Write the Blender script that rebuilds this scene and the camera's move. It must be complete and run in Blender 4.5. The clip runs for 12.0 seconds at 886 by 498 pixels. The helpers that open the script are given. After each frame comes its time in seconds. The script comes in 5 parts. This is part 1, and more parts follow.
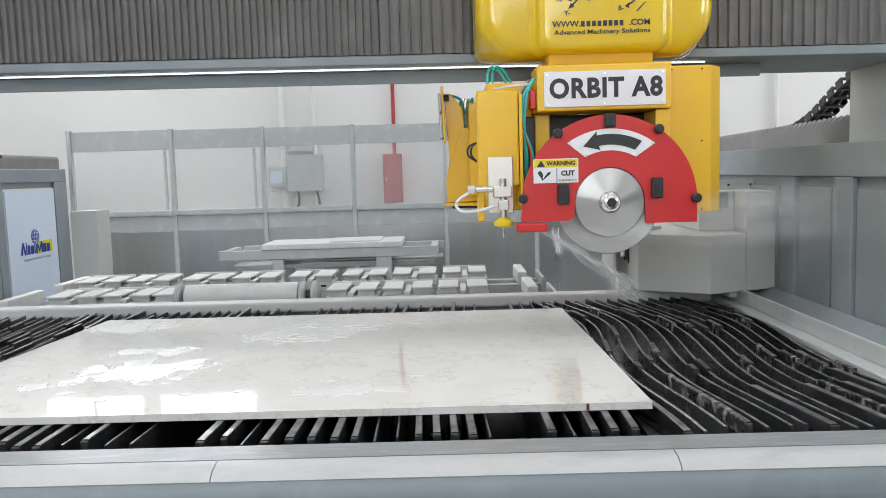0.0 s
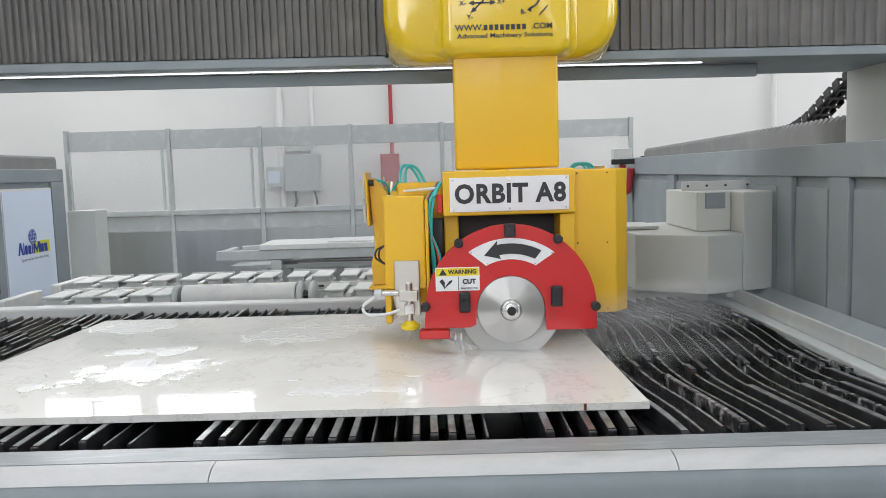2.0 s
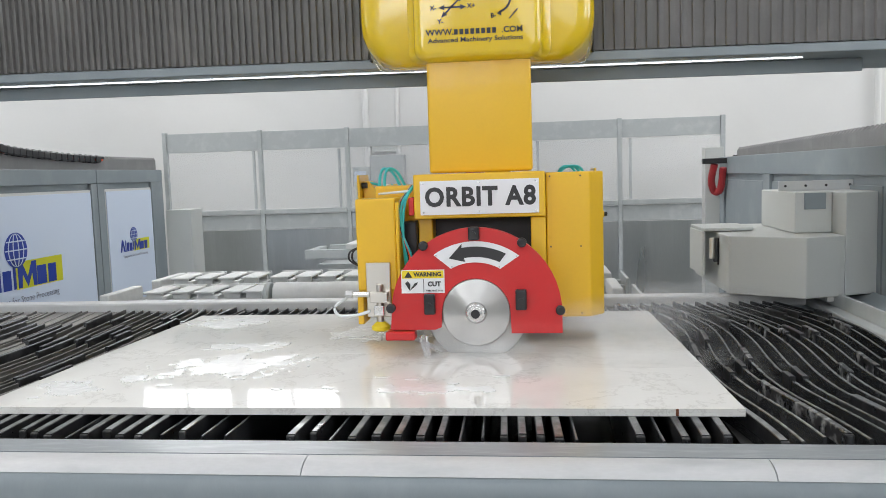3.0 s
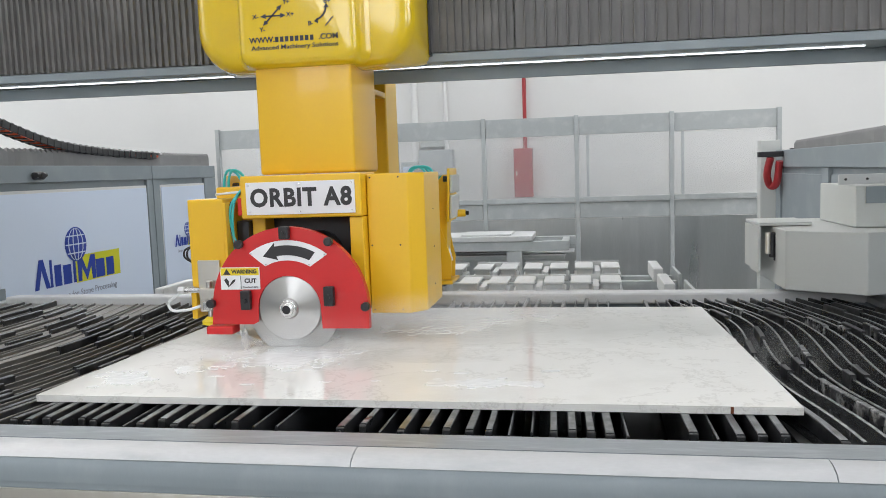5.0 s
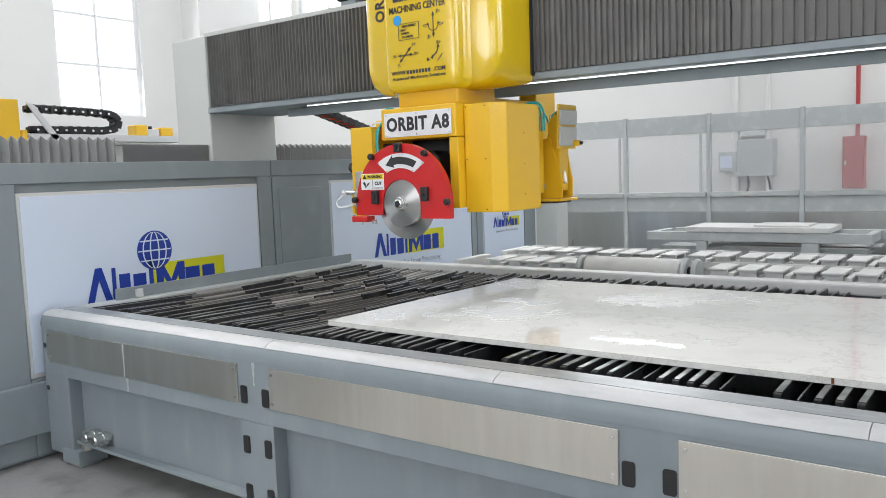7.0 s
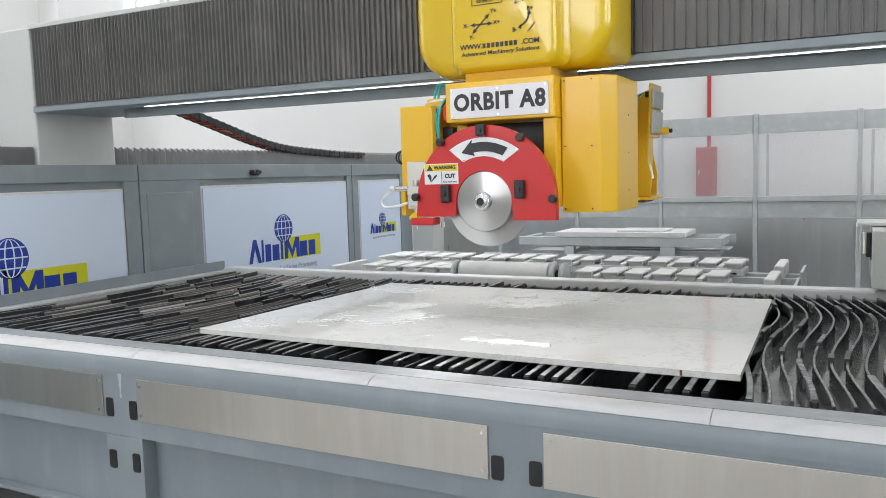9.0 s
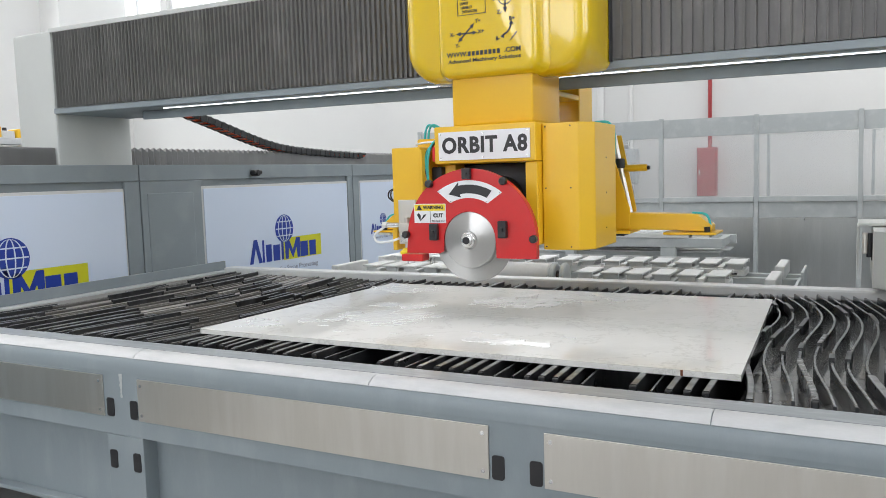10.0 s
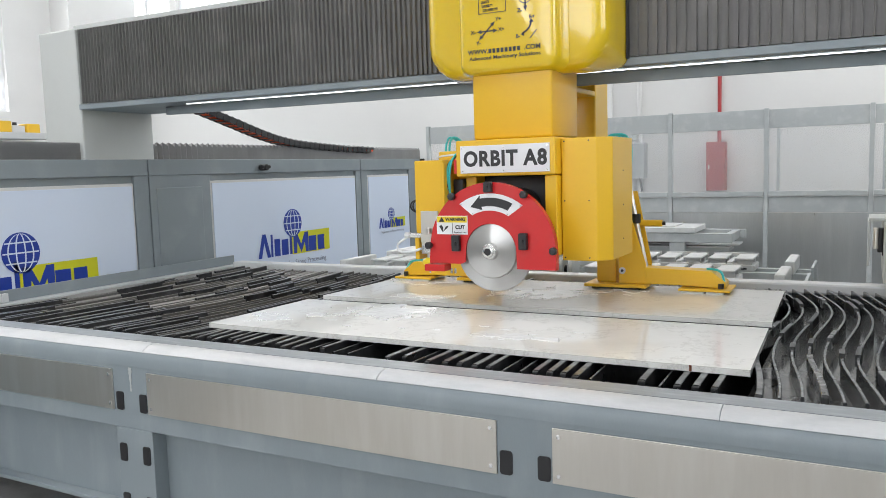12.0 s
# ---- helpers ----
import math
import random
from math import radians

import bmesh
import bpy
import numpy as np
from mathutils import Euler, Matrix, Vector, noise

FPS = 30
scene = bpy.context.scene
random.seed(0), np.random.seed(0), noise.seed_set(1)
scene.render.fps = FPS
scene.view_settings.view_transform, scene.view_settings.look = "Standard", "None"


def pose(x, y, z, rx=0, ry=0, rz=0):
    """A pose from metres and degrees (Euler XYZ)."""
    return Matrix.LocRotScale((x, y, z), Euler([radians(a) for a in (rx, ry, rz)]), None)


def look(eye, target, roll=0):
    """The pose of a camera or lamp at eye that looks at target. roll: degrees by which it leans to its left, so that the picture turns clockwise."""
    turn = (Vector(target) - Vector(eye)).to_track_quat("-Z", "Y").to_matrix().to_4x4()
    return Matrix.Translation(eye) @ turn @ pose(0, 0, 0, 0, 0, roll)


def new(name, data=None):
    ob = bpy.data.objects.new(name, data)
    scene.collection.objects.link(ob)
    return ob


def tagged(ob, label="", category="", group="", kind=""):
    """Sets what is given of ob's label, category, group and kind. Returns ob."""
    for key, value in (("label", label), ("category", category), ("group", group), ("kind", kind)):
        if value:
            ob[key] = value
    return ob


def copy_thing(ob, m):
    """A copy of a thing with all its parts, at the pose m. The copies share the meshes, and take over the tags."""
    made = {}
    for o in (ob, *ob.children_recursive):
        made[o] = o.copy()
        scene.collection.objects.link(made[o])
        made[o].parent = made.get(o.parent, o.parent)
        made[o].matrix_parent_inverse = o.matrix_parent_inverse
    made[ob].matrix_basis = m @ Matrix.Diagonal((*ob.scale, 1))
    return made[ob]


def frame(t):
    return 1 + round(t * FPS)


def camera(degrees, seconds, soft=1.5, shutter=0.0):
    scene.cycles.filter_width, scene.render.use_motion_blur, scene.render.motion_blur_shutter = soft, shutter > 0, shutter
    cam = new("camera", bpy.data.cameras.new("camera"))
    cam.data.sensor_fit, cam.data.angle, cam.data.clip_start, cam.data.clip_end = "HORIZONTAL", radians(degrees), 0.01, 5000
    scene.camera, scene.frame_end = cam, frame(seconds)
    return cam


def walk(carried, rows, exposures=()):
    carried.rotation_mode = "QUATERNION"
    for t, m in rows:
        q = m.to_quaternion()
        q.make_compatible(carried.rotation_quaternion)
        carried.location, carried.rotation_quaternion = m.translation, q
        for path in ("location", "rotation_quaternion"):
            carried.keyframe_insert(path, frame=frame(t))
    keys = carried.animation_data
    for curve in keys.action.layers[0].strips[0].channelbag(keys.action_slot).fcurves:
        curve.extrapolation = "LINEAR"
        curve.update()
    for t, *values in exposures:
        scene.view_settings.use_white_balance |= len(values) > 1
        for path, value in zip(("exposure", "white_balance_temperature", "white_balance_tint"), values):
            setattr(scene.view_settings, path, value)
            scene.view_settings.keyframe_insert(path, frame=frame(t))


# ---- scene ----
cam = camera(58.6, 12.0, 0.9)
PATH = [
    (0, (0.59, -1.783, 1.539), (0.564, 0.208, 1.344), -1.7),
    (0.5, (0.59, -1.789, 1.543), (0.57, 0.201, 1.344), -1.7),
    (1, (0.589, -1.789, 1.542), (0.57, 0.201, 1.346), -1.7),
    (1.5, (0.589, -1.789, 1.542), (0.57, 0.202, 1.345), -1.7),
    (2, (0.59, -1.788, 1.542), (0.57, 0.202, 1.346), -1.7),
    (2.5, (0.584, -1.786, 1.542), (0.481, 0.202, 1.348), -1.8),
    (3, (0.571, -1.788, 1.543), (0.344, 0.19, 1.353), -1.8),
    (3.2, (0.565, -1.788, 1.541), (0.24, 0.177, 1.354), -1.9),
    (4.8, (0.566, -1.78, 1.536), (0.219, 0.179, 1.339), -2.0),
    (5, (0.566, -1.78, 1.536), (0.219, 0.179, 1.339), -2.0),
    (5.2, (0.569, -1.783, 1.536), (0.131, 0.158, 1.336), -2.0),
    (5.5, (0.822, -1.923, 1.54), (-0.061, -0.139, 1.345), -2.2),
    (6, (1.408, -2.143, 1.522), (0.202, -0.559, 1.33), -2.1),
    (6.5, (1.409, -2.15, 1.527), (0.233, -0.543, 1.335), -2.1),
    (7, (1.407, -2.144, 1.528), (0.224, -0.543, 1.336), -2.1),
    (7.3, (1.407, -2.144, 1.528), (0.224, -0.543, 1.336), -2.1),
    (7.5, (1.436, -2.163, 1.522), (0.33, -0.507, 1.331), -2.0),
    (7.7, (1.452, -2.179, 1.526), (0.488, -0.438, 1.332), -1.8),
    (9.3, (1.453, -2.182, 1.527), (0.529, -0.417, 1.341), -1.7),
    (9.5, (1.453, -2.182, 1.527), (0.529, -0.417, 1.341), -1.7),
    (10, (1.453, -2.183, 1.526), (0.528, -0.42, 1.341), -1.7),
    (10.5, (1.452, -2.182, 1.526), (0.513, -0.426, 1.343), -1.7),
    (11, (1.452, -2.182, 1.527), (0.509, -0.43, 1.33), -1.7),
    (11.5, (1.452, -2.182, 1.526), (0.509, -0.43, 1.328), -1.7),
    (12, (1.452, -2.181, 1.526), (0.509, -0.429, 1.328), -1.7),
]
walk(cam, [(t, look(e, a, r)) for t, e, a, r in PATH], ((0.0, 0.04), (1.5, 0.02), (2.5, -0.03), (5.0, 0.02), (6.0, 0.12), (7.0, 0.10), (9.5, 0.10), (12.0, 0.11)))

# ---- world and light ----
world = bpy.data.worlds.new("sky")
scene.world = world
world.use_nodes = True
wn = world.node_tree.nodes
sky = wn.new("ShaderNodeTexSky")
sky.sky_type, sky.sun_disc = "NISHITA", False
sky.sun_elevation, sky.sun_rotation = radians(48), radians(-60)
sky.air_density, sky.dust_density = 1.0, 4.0
wn["Background"].inputs["Strength"].default_value = 0.12
world.node_tree.links.new(sky.outputs["Color"], wn["Background"].inputs["Color"])
sun = new("sun", bpy.data.lights.new("sun", "SUN"))
sun.data.energy, sun.data.angle, sun.data.color = 1.0, radians(10), (1.0, 0.97, 0.92)
sun.matrix_basis = look((-9, -4, 12), (0, 0, 0))
scene.view_settings.exposure = 0.0


def daylight(name, m, w, h, watts):
    """Area lamp for the daylight at one opening of the hall, known or added."""
    lamp = new(name, bpy.data.lights.new(name, "AREA"))
    lamp.data.shape, lamp.data.size, lamp.data.size_y, lamp.data.energy = "RECTANGLE", w, h, watts
    lamp.data.color = (0.965, 0.97, 1.0)
    lamp.matrix_basis = m
    return lamp


# unseen roof gaps, south and east windows: lamps added to brighten the hall
for sx in (-7.5, -2.5, 2.5):
    daylight("added_roof_daylight", look((sx, 0, 7.9), (sx, 0.001, 0)), 1.8, 13, 175)
for sx, watts in ((-3.0, 110), (0.0, 75), (3.0, 45)):
    daylight("window_daylight", look((sx, -7.9, 3.6), (sx, 0, 2.2)), 2.4, 2.6, watts)
for sy in (-3.5, 0.5, 4.5):
    daylight("window_daylight", look((8.9, sy, 4.0), (0, sy, 1.6)), 2.6, 2.8, 125)
# the known west and north windows
daylight("window_daylight", look((-9.9, 4.6, 3.9), (0, 4.0, 1.5)), 1.5, 2.6, 70)
daylight("window_daylight", look((-3.14, 7.74, 3.6), (-3.14, 0, 3.6)), 2.66, 1.6, 75)

# ---- materials ----


def surface(name, col, rough=0.5, metal=0.0, var=0.06, scale=6.0, bump=0.02, coat=0.0, fine=60.0, dirt=None, dirt_amount=0.0, spread=0.0, stretch=(1, 1, 1)):
    """Colour that varies at two scales, with stains, uneven gloss and fine relief."""
    m = bpy.data.materials.new(name)
    m.use_nodes = True
    nt = m.node_tree
    b = nt.nodes["Principled BSDF"]
    b.inputs["Metallic"].default_value = metal
    b.inputs["Coat Weight"].default_value = coat
    b.inputs["Coat Roughness"].default_value = 0.08
    tc = nt.nodes.new("ShaderNodeTexCoord")
    mp = nt.nodes.new("ShaderNodeMapping")
    mp.inputs["Scale"].default_value = stretch
    nt.links.new(tc.outputs["Object"], mp.inputs["Vector"])
    big, small = nt.nodes.new("ShaderNodeTexNoise"), nt.nodes.new("ShaderNodeTexNoise")
    for n, s, d in ((big, scale, 4), (small, fine, 3)):
        n.inputs["Scale"].default_value, n.inputs["Detail"].default_value = s, d
        nt.links.new(mp.outputs["Vector"], n.inputs["Vector"])
    mix = nt.nodes.new("ShaderNodeMix")
    mix.data_type = "RGBA"
    mix.inputs["A"].default_value = [c * (1 - var) for c in col] + [1]
    mix.inputs["B"].default_value = [min(1, c * (1 + var)) for c in col] + [1]
    add = nt.nodes.new("ShaderNodeMath")
    add.operation = "MULTIPLY_ADD"
    add.inputs[1].default_value, add.inputs[2].default_value = 0.5, 0.0
    nt.links.new(small.outputs["Fac"], add.inputs[0])
    add2 = nt.nodes.new("ShaderNodeMath")
    add2.operation = "MULTIPLY_ADD"
    add2.inputs[1].default_value = 0.5
    nt.links.new(big.outputs["Fac"], add2.inputs[0])
    nt.links.new(add.outputs[0], add2.inputs[2])
    nt.links.new(add2.outputs[0], mix.inputs["Factor"])
    out = mix.outputs["Result"]
    if spread:
        info = nt.nodes.new("ShaderNodeObjectInfo")
        hsv = nt.nodes.new("ShaderNodeHueSaturation")
        rng = nt.nodes.new("ShaderNodeMapRange")
        rng.inputs["To Min"].default_value, rng.inputs["To Max"].default_value = 1 - spread, 1 + spread
        nt.links.new(info.outputs["Random"], rng.inputs["Value"])
        nt.links.new(rng.outputs["Result"], hsv.inputs["Value"])
        nt.links.new(out, hsv.inputs["Color"])
        out = hsv.outputs["Color"]
    if dirt:
        stain = nt.nodes.new("ShaderNodeTexNoise")
        stain.inputs["Scale"].default_value, stain.inputs["Detail"].default_value = scale * 1.7, 7
        nt.links.new(mp.outputs["Vector"], stain.inputs["Vector"])
        ramp = nt.nodes.new("ShaderNodeMapRange")
        ramp.inputs["From Min"].default_value, ramp.inputs["From Max"].default_value = 0.5, 0.75
        ramp.inputs["To Max"].default_value = dirt_amount
        nt.links.new(stain.outputs["Fac"], ramp.inputs["Value"])
        dm = nt.nodes.new("ShaderNodeMix")
        dm.data_type = "RGBA"
        dm.inputs["B"].default_value = (*dirt, 1)
        nt.links.new(ramp.outputs["Result"], dm.inputs["Factor"])
        nt.links.new(out, dm.inputs["A"])
        out = dm.outputs["Result"]
    nt.links.new(out, b.inputs["Base Color"])
    rr = nt.nodes.new("ShaderNodeMapRange")
    rr.inputs["To Min"].default_value, rr.inputs["To Max"].default_value = max(0.02, rough * 0.75), min(1, rough * 1.25)
    nt.links.new(big.outputs["Fac"], rr.inputs["Value"])
    nt.links.new(rr.outputs["Result"], b.inputs["Roughness"])
    bp = nt.nodes.new("ShaderNodeBump")
    bp.inputs["Strength"].default_value, bp.inputs["Distance"].default_value = min(1.0, bump * 8), 0.002
    nt.links.new(add2.outputs[0], bp.inputs["Height"])
    nt.links.new(bp.outputs["Normal"], b.inputs["Normal"])
    return m


yellow = surface("yellow_paint", (0.83, 0.50, 0.018), 0.38, var=0.05, scale=3, fine=90, bump=0.02, coat=0.25)
yellow_gloss = surface("yellow_gloss", (0.77, 0.535, 0.010), 0.16, var=0.03, scale=2, fine=40, bump=0.008, coat=0.8)
red = surface("red_paint", (0.60, 0.012, 0.014), 0.38, var=0.06, scale=5, fine=80, coat=0.3, dirt=(0.42, 0.05, 0.04), dirt_amount=0.3)
grey = surface("grey_paint", (0.245, 0.285, 0.305), 0.5, var=0.05, scale=2.2, fine=70, dirt=(0.42, 0.45, 0.46), dirt_amount=0.3)
grey_drip = surface("dripped_grey_paint", (0.235, 0.275, 0.295), 0.45, var=0.07, scale=2.0, fine=70, dirt=(0.50, 0.53, 0.54), dirt_amount=0.14, stretch=(3, 3, 0.9))
grey_light = surface("light_grey_paint", (0.56, 0.58, 0.56), 0.5, var=0.04, scale=2, fine=70, dirt=(0.4, 0.42, 0.41), dirt_amount=0.15)
grey_dust = surface("dusty_grey", (0.46, 0.49, 0.49), 0.6, var=0.1, scale=5, fine=60, dirt=(0.66, 0.67, 0.66), dirt_amount=0.5)
rail_cloth = surface("rail_cover_cloth", (0.25, 0.25, 0.25), 0.55, var=0.12, scale=3, fine=120, dirt=(0.36, 0.36, 0.35), dirt_amount=0.4)
bellow = surface("bellow_cloth", (0.172, 0.169, 0.165), 0.6, var=0.12, scale=3, fine=120, dirt=(0.3, 0.29, 0.28), dirt_amount=0.4)
steel = surface("brushed_steel", (0.66, 0.635, 0.585), 0.33, 1.0, var=0.06, scale=1.6, fine=30, stretch=(3.5, 2, 0.4), dirt=(0.80, 0.79, 0.76), dirt_amount=0.5)
satin = surface("satin_sheet_steel", (0.56, 0.58, 0.58), 0.30, 1.0, var=0.12, scale=1.2, fine=40, stretch=(4, 2, 0.4), dirt=(0.72, 0.73, 0.73), dirt_amount=0.4)
chrome = surface("turned_steel", (0.72, 0.72, 0.71), 0.24, 1.0, var=0.04, scale=9, fine=140)
pale_dust = surface("pale_dried_dust", (0.66, 0.67, 0.66), 0.65, var=0.1, scale=6, fine=60, dirt=(0.45, 0.47, 0.47), dirt_amount=0.4)
strip = surface("white_strip", (0.64, 0.65, 0.65), 0.35, var=0.05, scale=4, fine=80, dirt=(0.55, 0.57, 0.57), dirt_amount=0.5)
edge_white = surface("worn_edge_strip", (0.53, 0.54, 0.545), 0.38, var=0.12, scale=5, fine=80, dirt=(0.38, 0.41, 0.42), dirt_amount=0.6, stretch=(0.7, 2, 2))
ledge = surface("scuffed_ledge", (0.26, 0.285, 0.30), 0.32, var=0.22, scale=9, fine=90, dirt=(0.42, 0.44, 0.46), dirt_amount=0.7, stretch=(0.5, 3, 1))
rubber = surface("wet_rubber", (0.085, 0.09, 0.094), 0.3, var=0.35, scale=8, fine=90, dirt=(0.34, 0.35, 0.35), dirt_amount=0.7, spread=0.35, coat=0.2)
rubber_cap = surface("black_rubber", (0.018, 0.019, 0.02), 0.35, var=0.3, scale=14, fine=110, dirt=(0.1, 0.1, 0.1), dirt_amount=0.4, spread=0.3)
black = surface("black_plastic", (0.018, 0.018, 0.02), 0.4, var=0.15, scale=10)
white = surface("white_panel", (0.82, 0.83, 0.84), 0.4, var=0.02, scale=3, bump=0.005)
sign_white = surface("sign_film", (0.67, 0.76, 0.90), 0.22, var=0.015, scale=1.5, bump=0.004)
plaster = surface("white_plaster", (0.78, 0.78, 0.76), 0.8, var=0.025, scale=0.9, fine=30, dirt=(0.66, 0.66, 0.63), dirt_amount=0.2)
concrete = surface("concrete_floor", (0.35, 0.35, 0.34), 0.45, var=0.28, scale=2.6, fine=45, bump=0.04, dirt=(0.17, 0.165, 0.155), dirt_amount=0.75)
ink = surface("dark_ink", (0.03, 0.03, 0.032), 0.5, var=0.05)
blue = surface("blue_ink", (0.012, 0.045, 0.33), 0.4, var=0.03)
lime = surface("yellow_ink", (0.62, 0.62, 0.015), 0.4, var=0.03)
label_yellow = surface("label_yellow", (0.80, 0.62, 0.02), 0.4, var=0.03)
grey_ink = surface("grey_ink", (0.25, 0.28, 0.35), 0.5, var=0.03)
teal = surface("teal_tube", (0.05, 0.50, 0.50), 0.3, var=0.05, scale=20)
orange = surface("orange_tube", (0.75, 0.10, 0.02), 0.4, var=0.05, scale=20)
clear_tube = surface("clear_tube", (0.75, 0.78, 0.78), 0.2, var=0.05, scale=20)
dry_silt = surface("dried_silt", (0.235, 0.226, 0.21), 0.6, var=0.25, scale=6, fine=70, dirt=(0.26, 0.25, 0.235), dirt_amount=0.5)
lime_crust = surface("dried_lime", (0.43, 0.45, 0.45), 0.6, var=0.2, scale=30, fine=160, dirt=(0.36, 0.39, 0.40), dirt_amount=0.9)
silt = surface("wet_silt", (0.13, 0.13, 0.128), 0.12, var=0.3, scale=5, fine=60, dirt=(0.05, 0.05, 0.05), dirt_amount=0.6)
rust = surface("rust_stain", (0.16, 0.05, 0.02), 0.7, var=0.3, scale=60)
red_dull = surface("red_cabinet_paint", (0.42, 0.035, 0.04), 0.4, var=0.05, scale=4)
tank_dark = surface("dark_tub", (0.03, 0.032, 0.035), 0.2, var=0.3, scale=3, dirt=(0.14, 0.15, 0.15), dirt_amount=0.7)


def glass_mat(name, tint, rough, mix_alpha):
    """A thin pane: part clear, part glossy."""
    m = bpy.data.materials.new(name)
    m.use_nodes = True
    nt = m.node_tree
    b = nt.nodes["Principled BSDF"]
    b.inputs["Base Color"].default_value, b.inputs["Roughness"].default_value = (*tint, 1), rough
    b.inputs["Alpha"].default_value = mix_alpha
    return m


pane_mat = glass_mat("screen_pane", (0.85, 0.87, 0.88), 0.05, 0.14)
window_glass = glass_mat("window_glass", (0.95, 0.97, 1.0), 0.05, 0.12)
water_mat = glass_mat("water", (0.9, 0.92, 0.93), 0.05, 0.35)

led = bpy.data.materials.new("led_tube")
led.use_nodes = True
led.node_tree.nodes["Principled BSDF"].inputs["Emission Color"].default_value = (0.95, 0.98, 1, 1)
led.node_tree.nodes["Principled BSDF"].inputs["Emission Strength"].default_value = 2.2


def stone_mat():
    """Wet, polished off-white quartz slab with faint grey veins."""
    m = surface("quartz_slab", (0.77, 0.77, 0.735), 0.035, var=0.05, scale=2.5, fine=140, bump=0.003, dirt=(0.60, 0.59, 0.55), dirt_amount=0.35)
    nt = m.node_tree
    b = nt.nodes["Principled BSDF"]
    old = b.inputs["Base Color"].links[0].from_socket
    tc = [n for n in nt.nodes if n.type == "TEX_COORD"][0]
    warp = nt.nodes.new("ShaderNodeTexNoise")
    warp.inputs["Scale"].default_value, warp.inputs["Detail"].default_value = 2.2, 9
    warp.inputs["Roughness"].default_value = 0.7
    nt.links.new(tc.outputs["Object"], warp.inputs["Vector"])
    near = nt.nodes.new("ShaderNodeMath")
    near.operation = "SUBTRACT"
    near.inputs[1].default_value = 0.5
    nt.links.new(warp.outputs["Fac"], near.inputs[0])
    ab = nt.nodes.new("ShaderNodeMath")
    ab.operation = "ABSOLUTE"
    nt.links.new(near.outputs[0], ab.inputs[0])
    rg = nt.nodes.new("ShaderNodeMapRange")
    rg.inputs["From Min"].default_value, rg.inputs["From Max"].default_value = 0.0, 0.012
    rg.inputs["To Min"].default_value, rg.inputs["To Max"].default_value = 0.32, 0.0
    nt.links.new(ab.outputs[0], rg.inputs["Value"])
    mx = nt.nodes.new("ShaderNodeMix")
    mx.data_type = "RGBA"
    mx.inputs["B"].default_value = (0.36, 0.34, 0.31, 1)
    nt.links.new(rg.outputs["Result"], mx.inputs["Factor"])
    nt.links.new(old, mx.inputs["A"])
    nt.links.new(mx.outputs["Result"], b.inputs["Base Color"])
    rip, where = nt.nodes.new("ShaderNodeTexNoise"), nt.nodes.new("ShaderNodeTexNoise")
    rip.inputs["Scale"].default_value, rip.inputs["Detail"].default_value = 26, 3
    where.inputs["Scale"].default_value, where.inputs["Detail"].default_value = 1.7, 3
    wet = nt.nodes.new("ShaderNodeMapRange")
    wet.inputs["From Min"].default_value, wet.inputs["From Max"].default_value = 0.46, 0.60
    wet.inputs["To Max"].default_value = 0.3
    for n in (rip, where):
        nt.links.new(tc.outputs["Object"], n.inputs["Vector"])
    nt.links.new(where.outputs["Fac"], wet.inputs["Value"])
    bp = nt.nodes.new("ShaderNodeBump")
    bp.inputs["Distance"].default_value = 0.0016
    nt.links.new(wet.outputs["Result"], bp.inputs["Strength"])
    nt.links.new(rip.outputs["Fac"], bp.inputs["Height"])
    nt.links.new(b.inputs["Normal"].links[0].from_socket, bp.inputs["Normal"])
    nt.links.new(bp.outputs["Normal"], b.inputs["Normal"])
    return m


stone = stone_mat()


def worn_sheen_top(name, side, top, rough=0.3):
    """Dark rubber; upward faces are painted paler, for scuffs and grazing sheen."""
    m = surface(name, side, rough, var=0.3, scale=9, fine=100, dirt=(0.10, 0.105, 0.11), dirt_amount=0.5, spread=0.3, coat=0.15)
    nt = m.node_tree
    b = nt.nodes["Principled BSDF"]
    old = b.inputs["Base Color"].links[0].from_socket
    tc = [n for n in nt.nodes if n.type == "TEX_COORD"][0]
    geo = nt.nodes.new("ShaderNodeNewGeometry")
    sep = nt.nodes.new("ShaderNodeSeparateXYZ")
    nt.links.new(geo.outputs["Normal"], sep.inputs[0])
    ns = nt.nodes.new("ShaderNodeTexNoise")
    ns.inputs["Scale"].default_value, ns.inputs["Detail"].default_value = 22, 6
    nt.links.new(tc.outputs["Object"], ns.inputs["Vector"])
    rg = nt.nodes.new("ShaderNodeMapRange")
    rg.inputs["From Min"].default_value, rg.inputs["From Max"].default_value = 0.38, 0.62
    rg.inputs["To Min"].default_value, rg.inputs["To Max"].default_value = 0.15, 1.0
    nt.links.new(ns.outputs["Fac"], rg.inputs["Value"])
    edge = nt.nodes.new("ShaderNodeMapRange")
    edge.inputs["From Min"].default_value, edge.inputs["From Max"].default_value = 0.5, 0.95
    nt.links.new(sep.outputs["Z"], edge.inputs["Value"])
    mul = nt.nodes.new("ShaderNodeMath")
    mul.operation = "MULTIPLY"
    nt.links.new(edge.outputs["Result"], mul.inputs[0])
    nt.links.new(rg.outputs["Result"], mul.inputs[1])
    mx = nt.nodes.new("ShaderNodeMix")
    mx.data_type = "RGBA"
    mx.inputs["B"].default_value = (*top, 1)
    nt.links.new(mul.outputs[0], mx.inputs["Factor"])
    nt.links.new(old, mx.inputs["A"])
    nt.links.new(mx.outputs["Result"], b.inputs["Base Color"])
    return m


